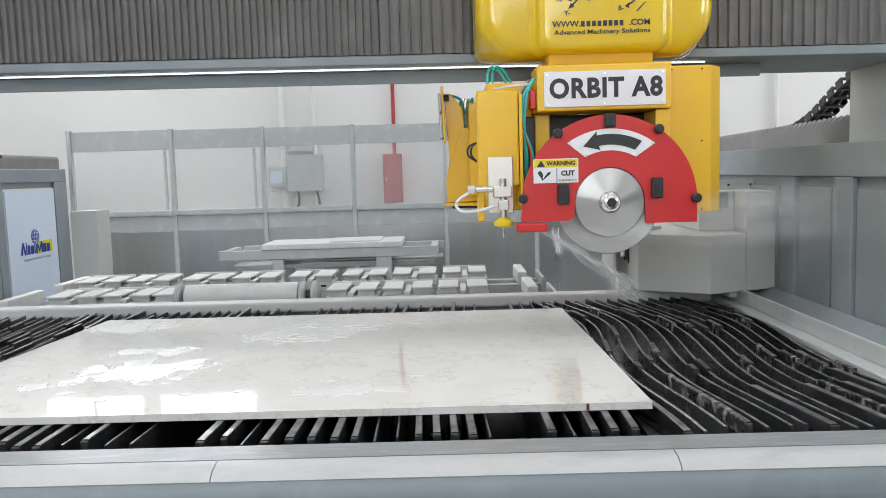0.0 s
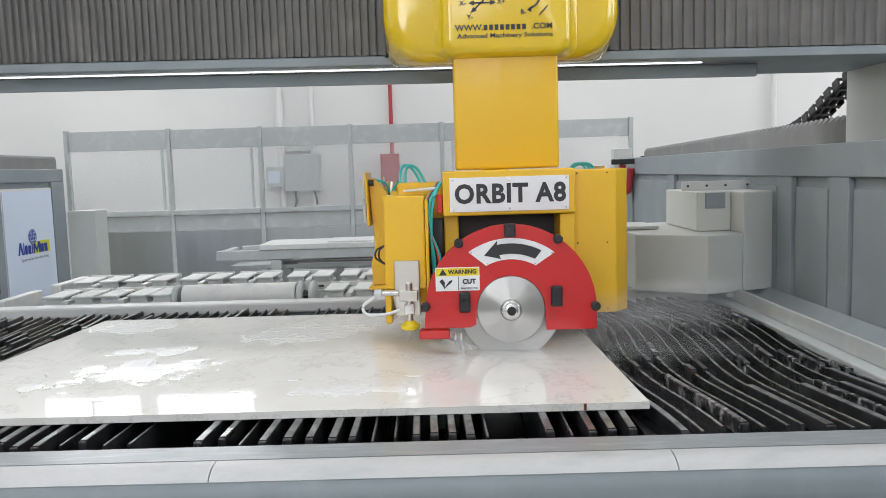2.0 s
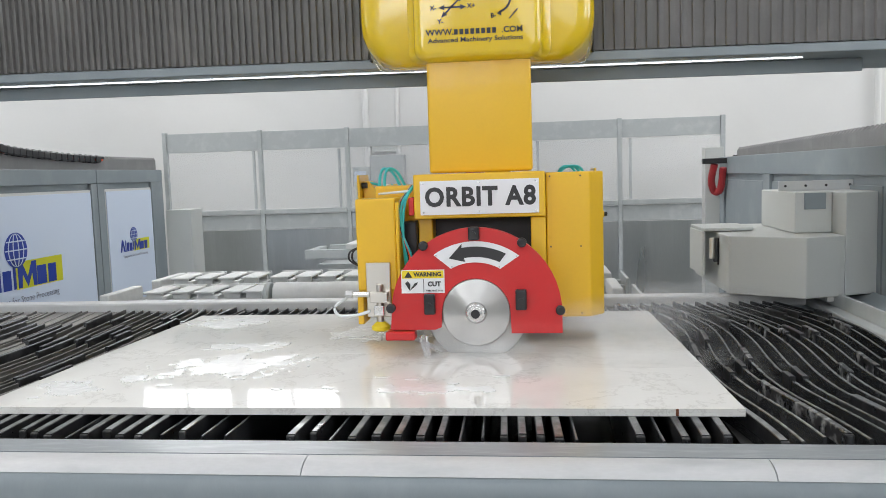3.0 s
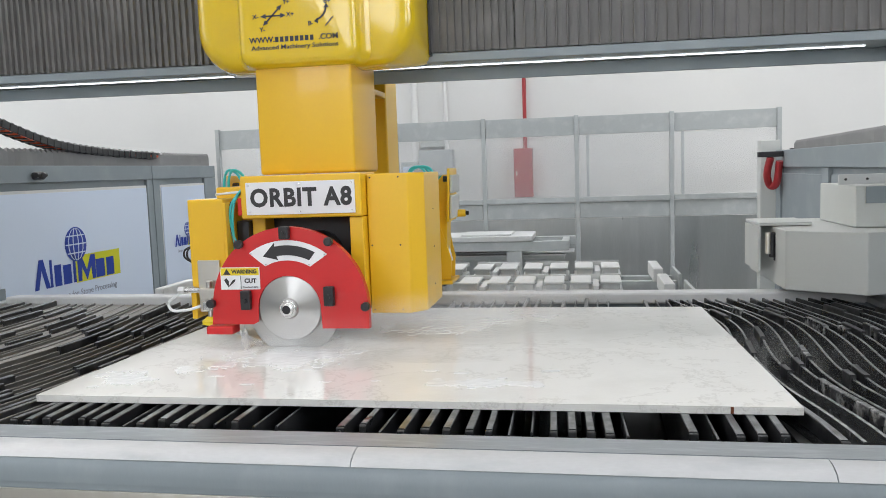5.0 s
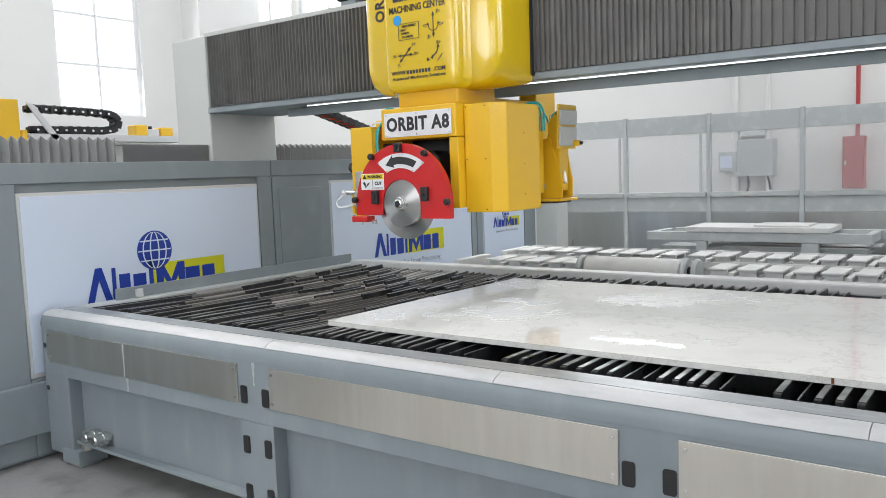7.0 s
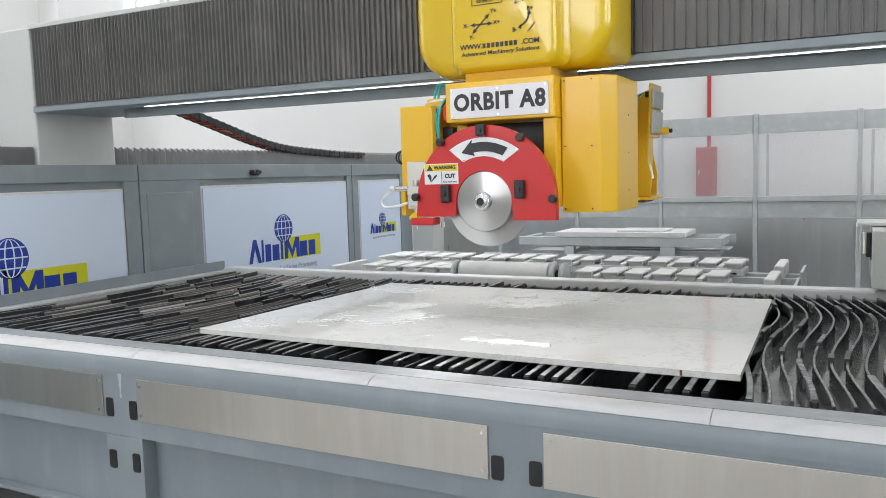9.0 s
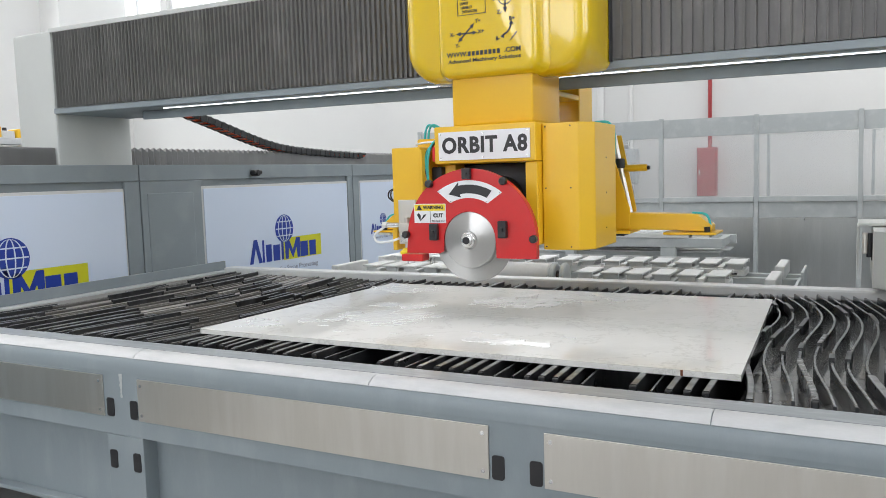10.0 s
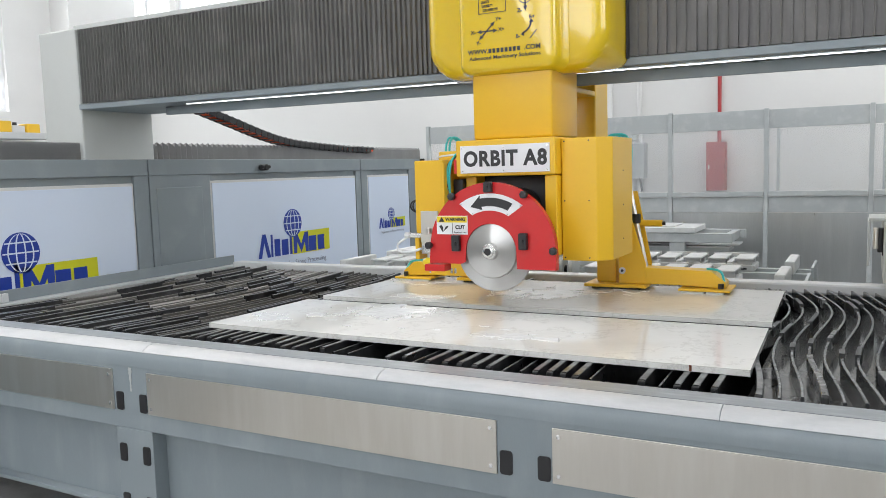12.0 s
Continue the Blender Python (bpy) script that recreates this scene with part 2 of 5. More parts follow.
# the pale top colours hold painted sheen as well as wear
cap_pale = worn_sheen_top("scuffed_sheen_rubber_pale", (0.022, 0.023, 0.025), (0.19, 0.20, 0.20))
cap_grey = worn_sheen_top("scuffed_sheen_rubber_grey", (0.022, 0.023, 0.025), (0.14, 0.148, 0.15))
slat_right = worn_sheen_top("wet_sheen_slat_grey", (0.035, 0.037, 0.039), (0.21, 0.22, 0.22), 0.2)
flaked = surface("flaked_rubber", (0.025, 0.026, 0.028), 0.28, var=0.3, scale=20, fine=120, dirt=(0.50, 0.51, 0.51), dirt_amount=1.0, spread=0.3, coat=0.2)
slat_left = worn_sheen_top("dusty_slat", (0.09, 0.087, 0.08), (0.27, 0.26, 0.24), 0.45)
cap_dark = worn_sheen_top("scuffed_sheen_rubber_dark", (0.018, 0.019, 0.021), (0.075, 0.078, 0.08))


def turned(m):
    """Concentric turning marks: gloss drawn out round the axis."""
    nt = m.node_tree
    b = nt.nodes["Principled BSDF"]
    tg = nt.nodes.new("ShaderNodeTangent")
    tg.direction_type, tg.axis = "RADIAL", "Y"
    nt.links.new(tg.outputs["Tangent"], b.inputs["Tangent"])
    b.inputs["Anisotropic"].default_value = 0.95
    b.inputs["Anisotropic Rotation"].default_value = 0.25
    return m


blade_dark = turned(surface("blade_core_steel", (0.44, 0.44, 0.43), 0.34, 1.0, var=0.08, scale=9, fine=140))
blade_steel = turned(surface("blade_steel", (0.52, 0.52, 0.51), 0.30, 1.0, var=0.05, scale=9, fine=140))

# ---- mesh kit ----
ORIGIN = {}


def thing(name, loc, label, category, group="", kind=""):
    """An empty at the base of a thing; its parts are built in world space round it."""
    ob = new(name)
    ob.empty_display_size = 0.1
    ob.location = loc
    ORIGIN[ob.name] = Vector(loc)
    return tagged(ob, label, category, group, kind)


def finish(bm, name, material, smooth=False):
    bmesh.ops.recalc_face_normals(bm, faces=bm.faces)
    me = bpy.data.meshes.new(name)
    bm.to_mesh(me)
    bm.free()
    me.materials.append(material)
    if smooth:
        me.shade_smooth()
        me.set_sharp_from_angle(angle=radians(35))
    return me


def part(name, bm, material, parent, label="", smooth=False):
    root = parent
    while root.parent:
        root = root.parent
    off = ORIGIN.get(parent.name, ORIGIN[root.name])
    bmesh.ops.translate(bm, vec=-off, verts=bm.verts)
    ob = new(name, finish(bm, name, material, smooth))
    ob.parent = parent
    return tagged(ob, label) if label else ob


def solo(name, bm, material, label="", category="", group="", kind="", smooth=False, loc=(0, 0, 0)):
    bmesh.ops.translate(bm, vec=-Vector(loc), verts=bm.verts)
    ob = new(name, finish(bm, name, material, smooth))
    ob.location = loc
    return tagged(ob, label, category, group, kind)


def box(x0, x1, y0, y1, z0, z1, bevel=0.0, bm=None, seg=2):
    own = bmesh.new()
    vs = [own.verts.new((x, y, z)) for z in (z0, z1) for y in (y0, y1) for x in (x0, x1)]
    for f in ((0, 2, 3, 1), (4, 5, 7, 6), (0, 1, 5, 4), (2, 6, 7, 3), (0, 4, 6, 2), (1, 3, 7, 5)):
        own.faces.new([vs[i] for i in f])
    if bevel:
        bmesh.ops.bevel(own, geom=own.edges[:], offset=bevel, segments=seg, affect="EDGES", profile=0.5)
    return merge(bm, own)


def merge(bm, own):
    if bm is None:
        return own
    me = bpy.data.meshes.new("tmp")
    own.to_mesh(me)
    own.free()
    bm.from_mesh(me)
    bpy.data.meshes.remove(me)
    return bm


def prism(pts, axis, a, b, bevel=0.0, bm=None, seg=2):
    """A flat outline drawn out along an axis; pts run in the other two axes, in x, y, z order."""
    own = bmesh.new()

    def at(p, w):
        return {"x": (w, p[0], p[1]), "y": (p[0], w, p[1]), "z": (p[0], p[1], w)}[axis]
    lo, hi = [own.verts.new(at(p, a)) for p in pts], [own.verts.new(at(p, b)) for p in pts]
    own.faces.new(lo)
    own.faces.new(hi[::-1])
    for i in range(len(pts)):
        j = (i + 1) % len(pts)
        own.faces.new((lo[i], hi[i], hi[j], lo[j]))
    bmesh.ops.recalc_face_normals(own, faces=own.faces)
    if bevel:
        bmesh.ops.bevel(own, geom=own.edges[:], offset=bevel, segments=seg, affect="EDGES", profile=0.5)
    return merge(bm, own)


def lathe(profile, c, axis, n=40, bm=None):
    """profile: (radius, along) pairs turned about an axis through c."""
    own = bmesh.new()
    rings = []
    for r, w in profile:
        ring = []
        for i in range(n):
            a = 2 * math.pi * i / n
            u, v = r * math.cos(a), r * math.sin(a)
            p = {"x": (w, u, v), "y": (u, w, v), "z": (u, v, w)}[axis]
            ring.append(own.verts.new((c[0] + p[0], c[1] + p[1], c[2] + p[2])))
        rings.append(ring)
    for k in range(len(rings) - 1):
        for i in range(n):
            j = (i + 1) % n
            own.faces.new((rings[k][i], rings[k][j], rings[k + 1][j], rings[k + 1][i]))
    own.faces.new(rings[0][::-1])
    own.faces.new(rings[-1])
    return merge(bm, own)


def rod(c, axis, r, a, b, n=20, bm=None, bev=0.0):
    if bev:
        return lathe(((r - bev, a), (r, a + bev), (r, b - bev), (r - bev, b)), c, axis, n, bm)
    return lathe(((r, a), (r, b)), c, axis, n, bm)


def tube(points, r, n=10, bm=None):
    """A round tube along a smooth line through the points."""
    pts = [Vector(p) for p in points]
    fine = []
    for i in range(len(pts) - 1):
        p0, p1, p2, p3 = pts[max(0, i - 1)], pts[i], pts[i + 1], pts[min(len(pts) - 1, i + 2)]
        for k in range(6):
            t = k / 6
            fine.append(0.5 * ((2 * p1) + (p2 - p0) * t + (2 * p0 - 5 * p1 + 4 * p2 - p3) * t * t + (3 * p1 - p0 - 3 * p2 + p3) * t ** 3))
    fine.append(pts[-1])
    own = bmesh.new()
    rings = []
    up = Vector((0.3, 0.2, 0.93))
    for i, p in enumerate(fine):
        d = (fine[min(i + 1, len(fine) - 1)] - fine[max(i - 1, 0)]).normalized()
        s = d.cross(up)
        s = s.normalized() if s.length > 1e-4 else Vector((1, 0, 0))
        u = s.cross(d)
        rings.append([own.verts.new(p + r * (math.cos(2 * math.pi * k / n) * s + math.sin(2 * math.pi * k / n) * u)) for k in range(n)])
    for a, b in zip(rings, rings[1:]):
        for i in range(n):
            j = (i + 1) % n
            own.faces.new((a[i], a[j], b[j], b[i]))
    own.faces.new(rings[0][::-1])
    own.faces.new(rings[-1])
    return merge(bm, own)


def arc(cx, cz, r, a0, a1, n):
    return [(cx + r * math.cos(radians(a0 + (a1 - a0) * i / n)), cz + r * math.sin(radians(a0 + (a1 - a0) * i / n))) for i in range(n + 1)]


def writing(name, body, size, m, material, parent, depth=0.0008, align="CENTER", wide=1.0, bold=0.0, gap=1.0):
    """Raised lettering in the built-in font, in the plane of m (x along the line, y up)."""
    cu = bpy.data.curves.new(name, "FONT")
    cu.body, cu.size, cu.extrude, cu.align_x, cu.align_y, cu.offset = body, size, depth, align, "CENTER", bold
    cu.resolution_u = 3
    cu.space_character = gap
    tmp = new("tmp_text", cu)
    me = bpy.data.meshes.new_from_object(tmp.evaluated_get(bpy.context.evaluated_depsgraph_get()))
    bpy.data.objects.remove(tmp)
    me.transform(m @ Matrix.Diagonal((wide, 1, 1, 1)))
    bm = bmesh.new()
    bm.from_mesh(me)
    bpy.data.meshes.remove(me)
    return part(name, bm, material, parent)



# ---- hall ----
solo("floor", box(-10.2, 9.2, -8.2, 7.8, -0.2, 0), concrete, "grey concrete workshop floor", "floor", kind="structure")


def wall_with(name, axis, at, thick, lo, hi, top, holes):
    """A wall with rectangular openings through it; holes: (from, to, bottom, top)."""
    bm = bmesh.new()

    def slab_of(a, b, z0, z1):
        if b - a < 1e-6 or z1 - z0 < 1e-6:
            return
        if axis == "y":
            box(a, b, at, at + thick, z0, z1, bm=bm)
        else:
            box(at, at + thick, a, b, z0, z1, bm=bm)
    x = lo
    for a, b, z0, z1 in sorted(holes):
        slab_of(x, a, 0, top)
        slab_of(a, b, 0, z0)
        slab_of(a, b, z1, top)
        x = b
    slab_of(x, hi, 0, top)
    return solo(name, bm, plaster, "white plastered workshop wall", "wall", kind="structure")


back_holes = [(-10.0, -8.75, 4.2, 6.4), (-8.6, -7.3, 4.2, 6.4), (-4.47, -3.19, 2.79, 4.4), (-3.09, -1.81, 2.79, 4.4)]
# openings added out of view: the second west one, all south and east ones
left_holes = [(4.0, 5.4, 2.6, 5.6), (-1.5, -0.1, 2.6, 5.6)]
added_front_holes = [(-4.2, -1.8, 2.3, 4.9), (-1.2, 1.2, 2.3, 4.9), (1.8, 4.2, 2.3, 4.9)]
wall_with("wall_north", "y", 7.5, 0.25, -10.2, 9.2, 8.0, back_holes)
wall_with("wall_west", "x", -10.2, 0.2, -8.2, 7.5, 8.0, left_holes)
wall_with("wall_south", "y", -8.2, 0.2, -10.0, 9.0, 8.0, added_front_holes)
added_right_holes = [(-4.8, -2.2, 2.6, 5.4), (-0.8, 1.8, 2.6, 5.4), (3.2, 5.8, 2.6, 5.4)]
wall_with("wall_east", "x", 9.0, 0.2, -8.2, 7.5, 8.0, added_right_holes)
# the ceiling is out of view; its long gaps are added for daylight
roof = bmesh.new()
x = -10.2
for sx in (-7.5, -2.5, 2.5):
    box(x, sx - 0.9, -8.2, 7.8, 8.0, 8.2, bm=roof)
    x = sx + 0.9
box(x, 9.2, -8.2, 7.8, 8.0, 8.2, bm=roof)
box(-10.2, 9.2, -8.2, -6.5, 8.2, 8.3, bm=roof)
solo("ceiling", roof, plaster, "unseen white workshop ceiling with added skylight gaps", "ceiling", kind="structure")


def window(name, axis, at, a, b, z0, z1, nx, nz):
    w = thing(name, (a, at, z0) if axis == "y" else (at, a, z0), "tall workshop window with white metal bars, real or added", "window", kind="structure")

    def bar(p0, p1, q0, q1, d):
        return box(p0, p1, at - d, at + d, q0, q1) if axis == "y" else box(at - d, at + d, p0, p1, q0, q1)
    for p0, p1, q0, q1 in ((a, a + 0.06, z0, z1), (b - 0.06, b, z0, z1), (a + 0.06, b - 0.06, z0, z0 + 0.06), (a + 0.06, b - 0.06, z1 - 0.06, z1)):
        part("window_frame", bar(p0, p1, q0, q1, 0.03), white, w)
    for i in range(1, nx):
        p = a + (b - a) * i / nx
        part("mullion", bar(p - 0.02, p + 0.02, z0 + 0.06, z1 - 0.06, 0.02), white, w)
    for i in range(1, nz):
        q = z0 + (z1 - z0) * i / nz
        part("transom", bar(a + 0.06, b - 0.06, q - 0.018, q + 0.018, 0.018), white, w)
    g = part("pane", bar(a + 0.06, b - 0.06, z0 + 0.06, z1 - 0.06, 0.004), window_glass, w)
    g.visible_shadow = False


k = 0
for a, b, z0, z1 in back_holes:
    k += 1
    window("window_%d" % k, "y", 7.6, a, b, z0, z1, 2, 3 if z0 > 4 else 2)
for a, b, z0, z1 in left_holes:
    k += 1
    window("window_%d" % k, "x", -10.1, a, b, z0, z1, 2, 4)

# east and south windows stand out of view, added to let light in
for a, b, z0, z1 in added_right_holes:
    k += 1
    window("window_%d" % k, "x", 9.1, a, b, z0, z1, 2, 3)
for a, b, z0, z1 in added_front_holes:
    k += 1
    window("window_%d" % k, "y", -8.1, a, b, z0, z1, 2, 3)

# bright sky outside the windows
haze = bpy.data.materials.new("bright_sky")
haze.use_nodes = True
haze.node_tree.nodes["Principled BSDF"].inputs["Emission Color"].default_value = (0.93, 0.97, 1.0, 1)
haze.node_tree.nodes["Principled BSDF"].inputs["Emission Strength"].default_value = 1.6
solo("backdrop_west", box(-13.1, -13.0, -9, 12, -1, 12), haze, "pale overcast sky outside the windows", "sky", kind="structure")
solo("backdrop_north", box(-13, 10, 11.0, 11.1, -1, 12), haze, "pale overcast sky outside the windows", "sky", kind="structure")

# wall column, service pipes
solo("wall_column", box(-10.0, -9.55, 6.2, 7.5, 0, 8.0, 0.01), plaster, "white plastered column at the corner", "column", kind="structure")
for px, pr, mt, lb in ((-0.06, 0.022, red_dull, "thin red fire pipe on the white wall"), (-1.35, 0.04, plaster, "white downpipe on the wall"), (-0.98, 0.03, plaster, "white downpipe on the wall"), (4.35, 0.03, plaster, "white downpipe on the wall")):
    solo("wall_pipe", rod((px, 7.44, 0), "z", pr, 1.76 if mt is red_dull else 0.02, 7.9, 14), mt, lb, "pipe", smooth=True)
cab = thing("fire_cabinet", (-0.085, 7.40, 1.2), "narrow red fire cabinet fixed to the white wall", "fire cabinet")
part("body", box(-0.19, 0.02, 7.34, 7.5, 1.2, 1.76, 0.006), red_dull, cab)
part("door", box(-0.178, 0.008, 7.328, 7.338, 1.215, 1.745, 0.003), red_dull, cab)
part("latch", box(-0.165, -0.15, 7.318, 7.327, 1.45, 1.5, 0.002), steel, cab)
sb = thing("switch_box", (-1.15, 7.45, 1.3), "grey wall switch box with a side meter and hanging tongs", "switch box")
part("body", box(-1.30, -0.90, 7.33, 7.5, 1.36, 1.78, 0.008), grey_dust, sb)
part("side_box", box(-1.52, -1.31, 7.36, 7.5, 1.42, 1.65, 0.006), grey_dust, sb)
part("meter_window", box(-1.50, -1.36, 7.352, 7.359, 1.46, 1.60, 0.002), sign_white, sb)
part("top_plate", box(-1.28, -1.0, 7.40, 7.5, 1.82, 1.95, 0.006), grey_light, sb)
part("cable", tube([(-1.2, 7.42, 1.36), (-1.19, 7.42, 1.25), (-1.21, 7.42, 1.18)], 0.014), black, sb, smooth=True)
part("cable", tube([(-0.98, 7.42, 1.36), (-0.96, 7.42, 1.28), (-0.95, 7.42, 1.2)], 0.014), black, sb, smooth=True)
part("plug", box(-1.235, -1.175, 7.39, 7.45, 1.12, 1.18, 0.006), red_dull, sb)

# ---- screen behind the machine ----
SY, STOP, SMID = 6.675, 2.067, 1.21
screen = thing("glazed_screen", (-0.5, SY, 0), "grey steel splash screen with clear upper panes", "screen")
posts = [-3.475, -2.385, -1.41, -0.45, 0.527, 1.489, 2.53]
for p in posts:
    part("post", box(p - 0.022, p + 0.022, SY - 0.03, SY + 0.03, 0, STOP - 0.005 * p, 0.004), grey_dust, screen)
for p, q in zip(posts, posts[1:]):
    a, b, m = p + 0.024, q - 0.024, (p + q) / 2
    part("head_panel", box(a, b, SY - 0.012, SY + 0.012, 1.86, STOP - 0.012 - 0.005 * m, 0.003), grey_dust, screen)
    part("middle_rail", box(a, b, SY - 0.045, SY + 0.02, SMID - 0.05, SMID, 0.005), grey_dust, screen)
    part("lower_band", box(a, b, SY - 0.018, SY + 0.018, SMID - 0.22, SMID - 0.056, 0.004), grey_dust, screen)
    part("lower_sheet", box(a, b, SY - 0.006, SY + 0.006, 0.05, SMID - 0.226), satin, screen, "brushed steel lower sheet")
    g = part("pane", box(a, b, SY - 0.004, SY + 0.004, SMID + 0.004, 1.856), pane_mat, screen)
    g.visible_shadow = False

for jx in (-2.47, -1.51, 0.64, 1.60):
    part("jamb", box(jx - 0.014, jx + 0.014, SY + 0.006, SY + 0.03, SMID + 0.002, 1.855, 0.003), grey_dust, screen)

# ---- side walls of the machine with signs ----


def globe_sign(cx, yc, zc, s, parent, face_x):
    """A maker's mark drawn as plain shapes: a blue globe, a row of blue blocks, a yellow field."""
    f = face_x
    part("mark_field", prism([(yc - 0.04 * s, zc - 0.185 * s), (yc + 0.48 * s, zc - 0.185 * s), (yc + 0.48 * s, zc + 0.0 * s), (yc - 0.04 * s, zc + 0.0 * s)], "x", f, f + 0.001), lime, parent)
    gz, gr = zc + 0.078 * s, 0.117 * s
    part("mark_globe", prism(arc(yc - 0.02 * s, gz, gr, 0, 360, 30)[:-1], "x", f + 0.0012, f + 0.002), blue, parent)
    lines = bmesh.new()
    for k in (-0.5, 0.0, 0.5):
        w = math.sqrt(1 - k * k) * gr * 0.94
        box(f + 0.0021, f + 0.003, yc - 0.02 * s - w, yc - 0.02 * s + w, gz + k * gr - 0.004 * s, gz + k * gr + 0.004 * s, bm=lines)
    for e in (-0.66, -0.24, 0.24, 0.66):
        top = [(yc - 0.02 * s + e * gr * math.cos(a), gz + 0.94 * gr * math.sin(a)) for a in [radians(-90 + 12 * i) for i in range(16)]]
        outl = [(y - 0.004 * s, z) for y, z in top] + [(y + 0.004 * s, z) for y, z in top[::-1]]
        prism(outl, "x", f + 0.0022, f + 0.0031, bm=lines)
    part("mark_lines", lines, sign_white, parent)
    y = yc - 0.46 * s
    for w, h, g in ((0.15, 0.19, 1), (0.04, 0.18, 1), (0.085, 0.14, 1), (0.10, 0.13, 1), (0.045, 0.21, 1), (0.20, 0.17, 0), (0.12, 0.13, 0), (0.11, 0.13, 0)):
        z0 = zc - 0.178 * s
        if w == 0.15:
            pts = [(y, z0), (y + 0.055 * s, z0 + h * s), (y + 0.095 * s, z0 + h * s), (y + 0.15 * s, z0), (y + 0.11 * s, z0), (y + 0.075 * s, z0 + 0.12 * s), (y + 0.04 * s, z0)]
        elif w == 0.20:
            pts = [(y, z0), (y, z0 + h * s), (y + 0.05 * s, z0 + h * s), (y + 0.10 * s, z0 + 0.07 * s), (y + 0.15 * s, z0 + h * s), (y + 0.2 * s, z0 + h * s), (y + 0.2 * s, z0), (y + 0.16 * s, z0), (y + 0.15 * s, z0 + 0.09 * s), (y + 0.10 * s, z0), (y + 0.05 * s, z0 + 0.09 * s), (y + 0.04 * s, z0)]
        else:
            pts = [(y, z0), (y, z0 + h * s), (y + (w - 0.016) * s, z0 + h * s), (y + (w - 0.016) * s, z0)]
        part("mark_block", prism(pts, "x", f + 0.0012, f + 0.002), blue, parent)
        y += w * s + 0.004 * s
    writing("sign_text", "Equipment for Stone Processing", 0.062 * s, pose(f + 0.001, yc + 0.02 * s, zc - 0.255 * s, 90, 0, 90), grey_ink, parent, 0.0004, wide=1.0)


WX, WTOP = -3.025, 1.665
west = thing("side_wall_west", (WX - 0.3, 2.6, 0), "grey steel side wall of the cutting machine with blue-white sign panels", "machine wall")
sections = [(-2.0, 1.775), (1.785, 4.44), (4.45, 5.62)]
signs = [(-0.03, 1.63), (2.39, 4.335), (4.575, 5.37)]
sign_low = 0.49
for (a, b), (p, q) in zip(sections, signs):
    part("wall_panel", box(WX - 0.5, WX - 0.03, a, b, 0, WTOP, 0.004), grey, west)
    part("top_rail", box(WX - 0.028, WX, a, b, 1.55, WTOP, 0.004), grey, west)
    part("stile", box(WX - 0.028, WX, q + 0.02, b, 0.02, 1.548, 0.004), grey, west)
    part("stile", box(WX - 0.028, WX, a, p - 0.02, 0.02, 1.548, 0.004), grey, west)
    part("bottom_rail", box(WX - 0.028, WX, p - 0.018, q + 0.018, 0.02, sign_low - 0.03, 0.004), grey, west)
    part("sign_frame", box(WX - 0.02, WX - 0.008, p - 0.016, q + 0.016, sign_low - 0.026, 1.50, 0.003), strip, west)
    part("sign_board", box(WX - 0.006, WX, p, q, sign_low, 1.48, 0.002), sign_white, west, "pale blue-white sign board")
globe_sign(0, 0.80, 1.025, 1.06, west, WX + 0.002)
globe_sign(0, 3.36, 1.02, 1.06, west, WX + 0.002)
globe_sign(0, 5.0, 1.04, 0.56, west, WX + 0.002)
part("inner_panel", box(WX - 0.026, WX + 0.006, 1.84, 2.28, 0.1, 1.46, 0.005), grey, west)
part("plinth", box(WX + 0.001, WX + 0.056, -2.0, 2.4, 0.16, 0.445, 0.006), grey_drip, west)
part("end_cap", box(WX - 0.5, WX - 0.02, 5.625, 5.66, 0.02, 1.60, 0.004), grey_light, west)
for yy in (2.955,):
    part("knob", rod((WX, yy, 1.595), "x", 0.026, 0.0, 0.08, 18, bev=0.006), black, west, smooth=True)
    part("knob_neck", rod((WX + 0.06, yy, 1.60), "y", 0.016, -0.045, 0.045, 12), black, west, smooth=True)

EX = 2.20
east = thing("side_wall_east", (EX + 0.3, 2.6, 0), "grey steel side wall of the cutting machine", "machine wall")
part("wall_panel", box(EX + 0.03, EX + 0.41, -2.0, 5.36, 0, 1.59, 0.004), grey, east)
part("top_rail", box(EX, EX + 0.028, -2.0, 5.36, 1.47, 1.61, 0.004), grey, east)
for p, q in ((-1.9, 0.3), (0.5, 1.42), (1.62, 1.95), (2.15, 3.9), (4.1, 5.2)):
    part("stile", box(EX, EX + 0.028, q, q + 0.16, 0.02, 1.468, 0.004), grey, east)
    part("door_panel", box(EX + 0.012, EX + 0.026, p, q - 0.02, 0.3, 1.42, 0.004), grey, east)
    part("bottom_rail", box(EX, EX + 0.028, p, q - 0.004, 0.02, 0.28, 0.004), grey, east)


FOLD = ((0.0, 0.0, 0.0), (0.40, 0.16, 0.0), (0.80, 0.10, 0.0), (0.87, 1.0, 0.0), (0.93, 1.0, 0.0))  # flat leaves with thin proud welts
ZIGZAG = ((0.0, 0.0, 0.0), (0.5, 1.0, 1.0))  # plain folds that rise to teeth


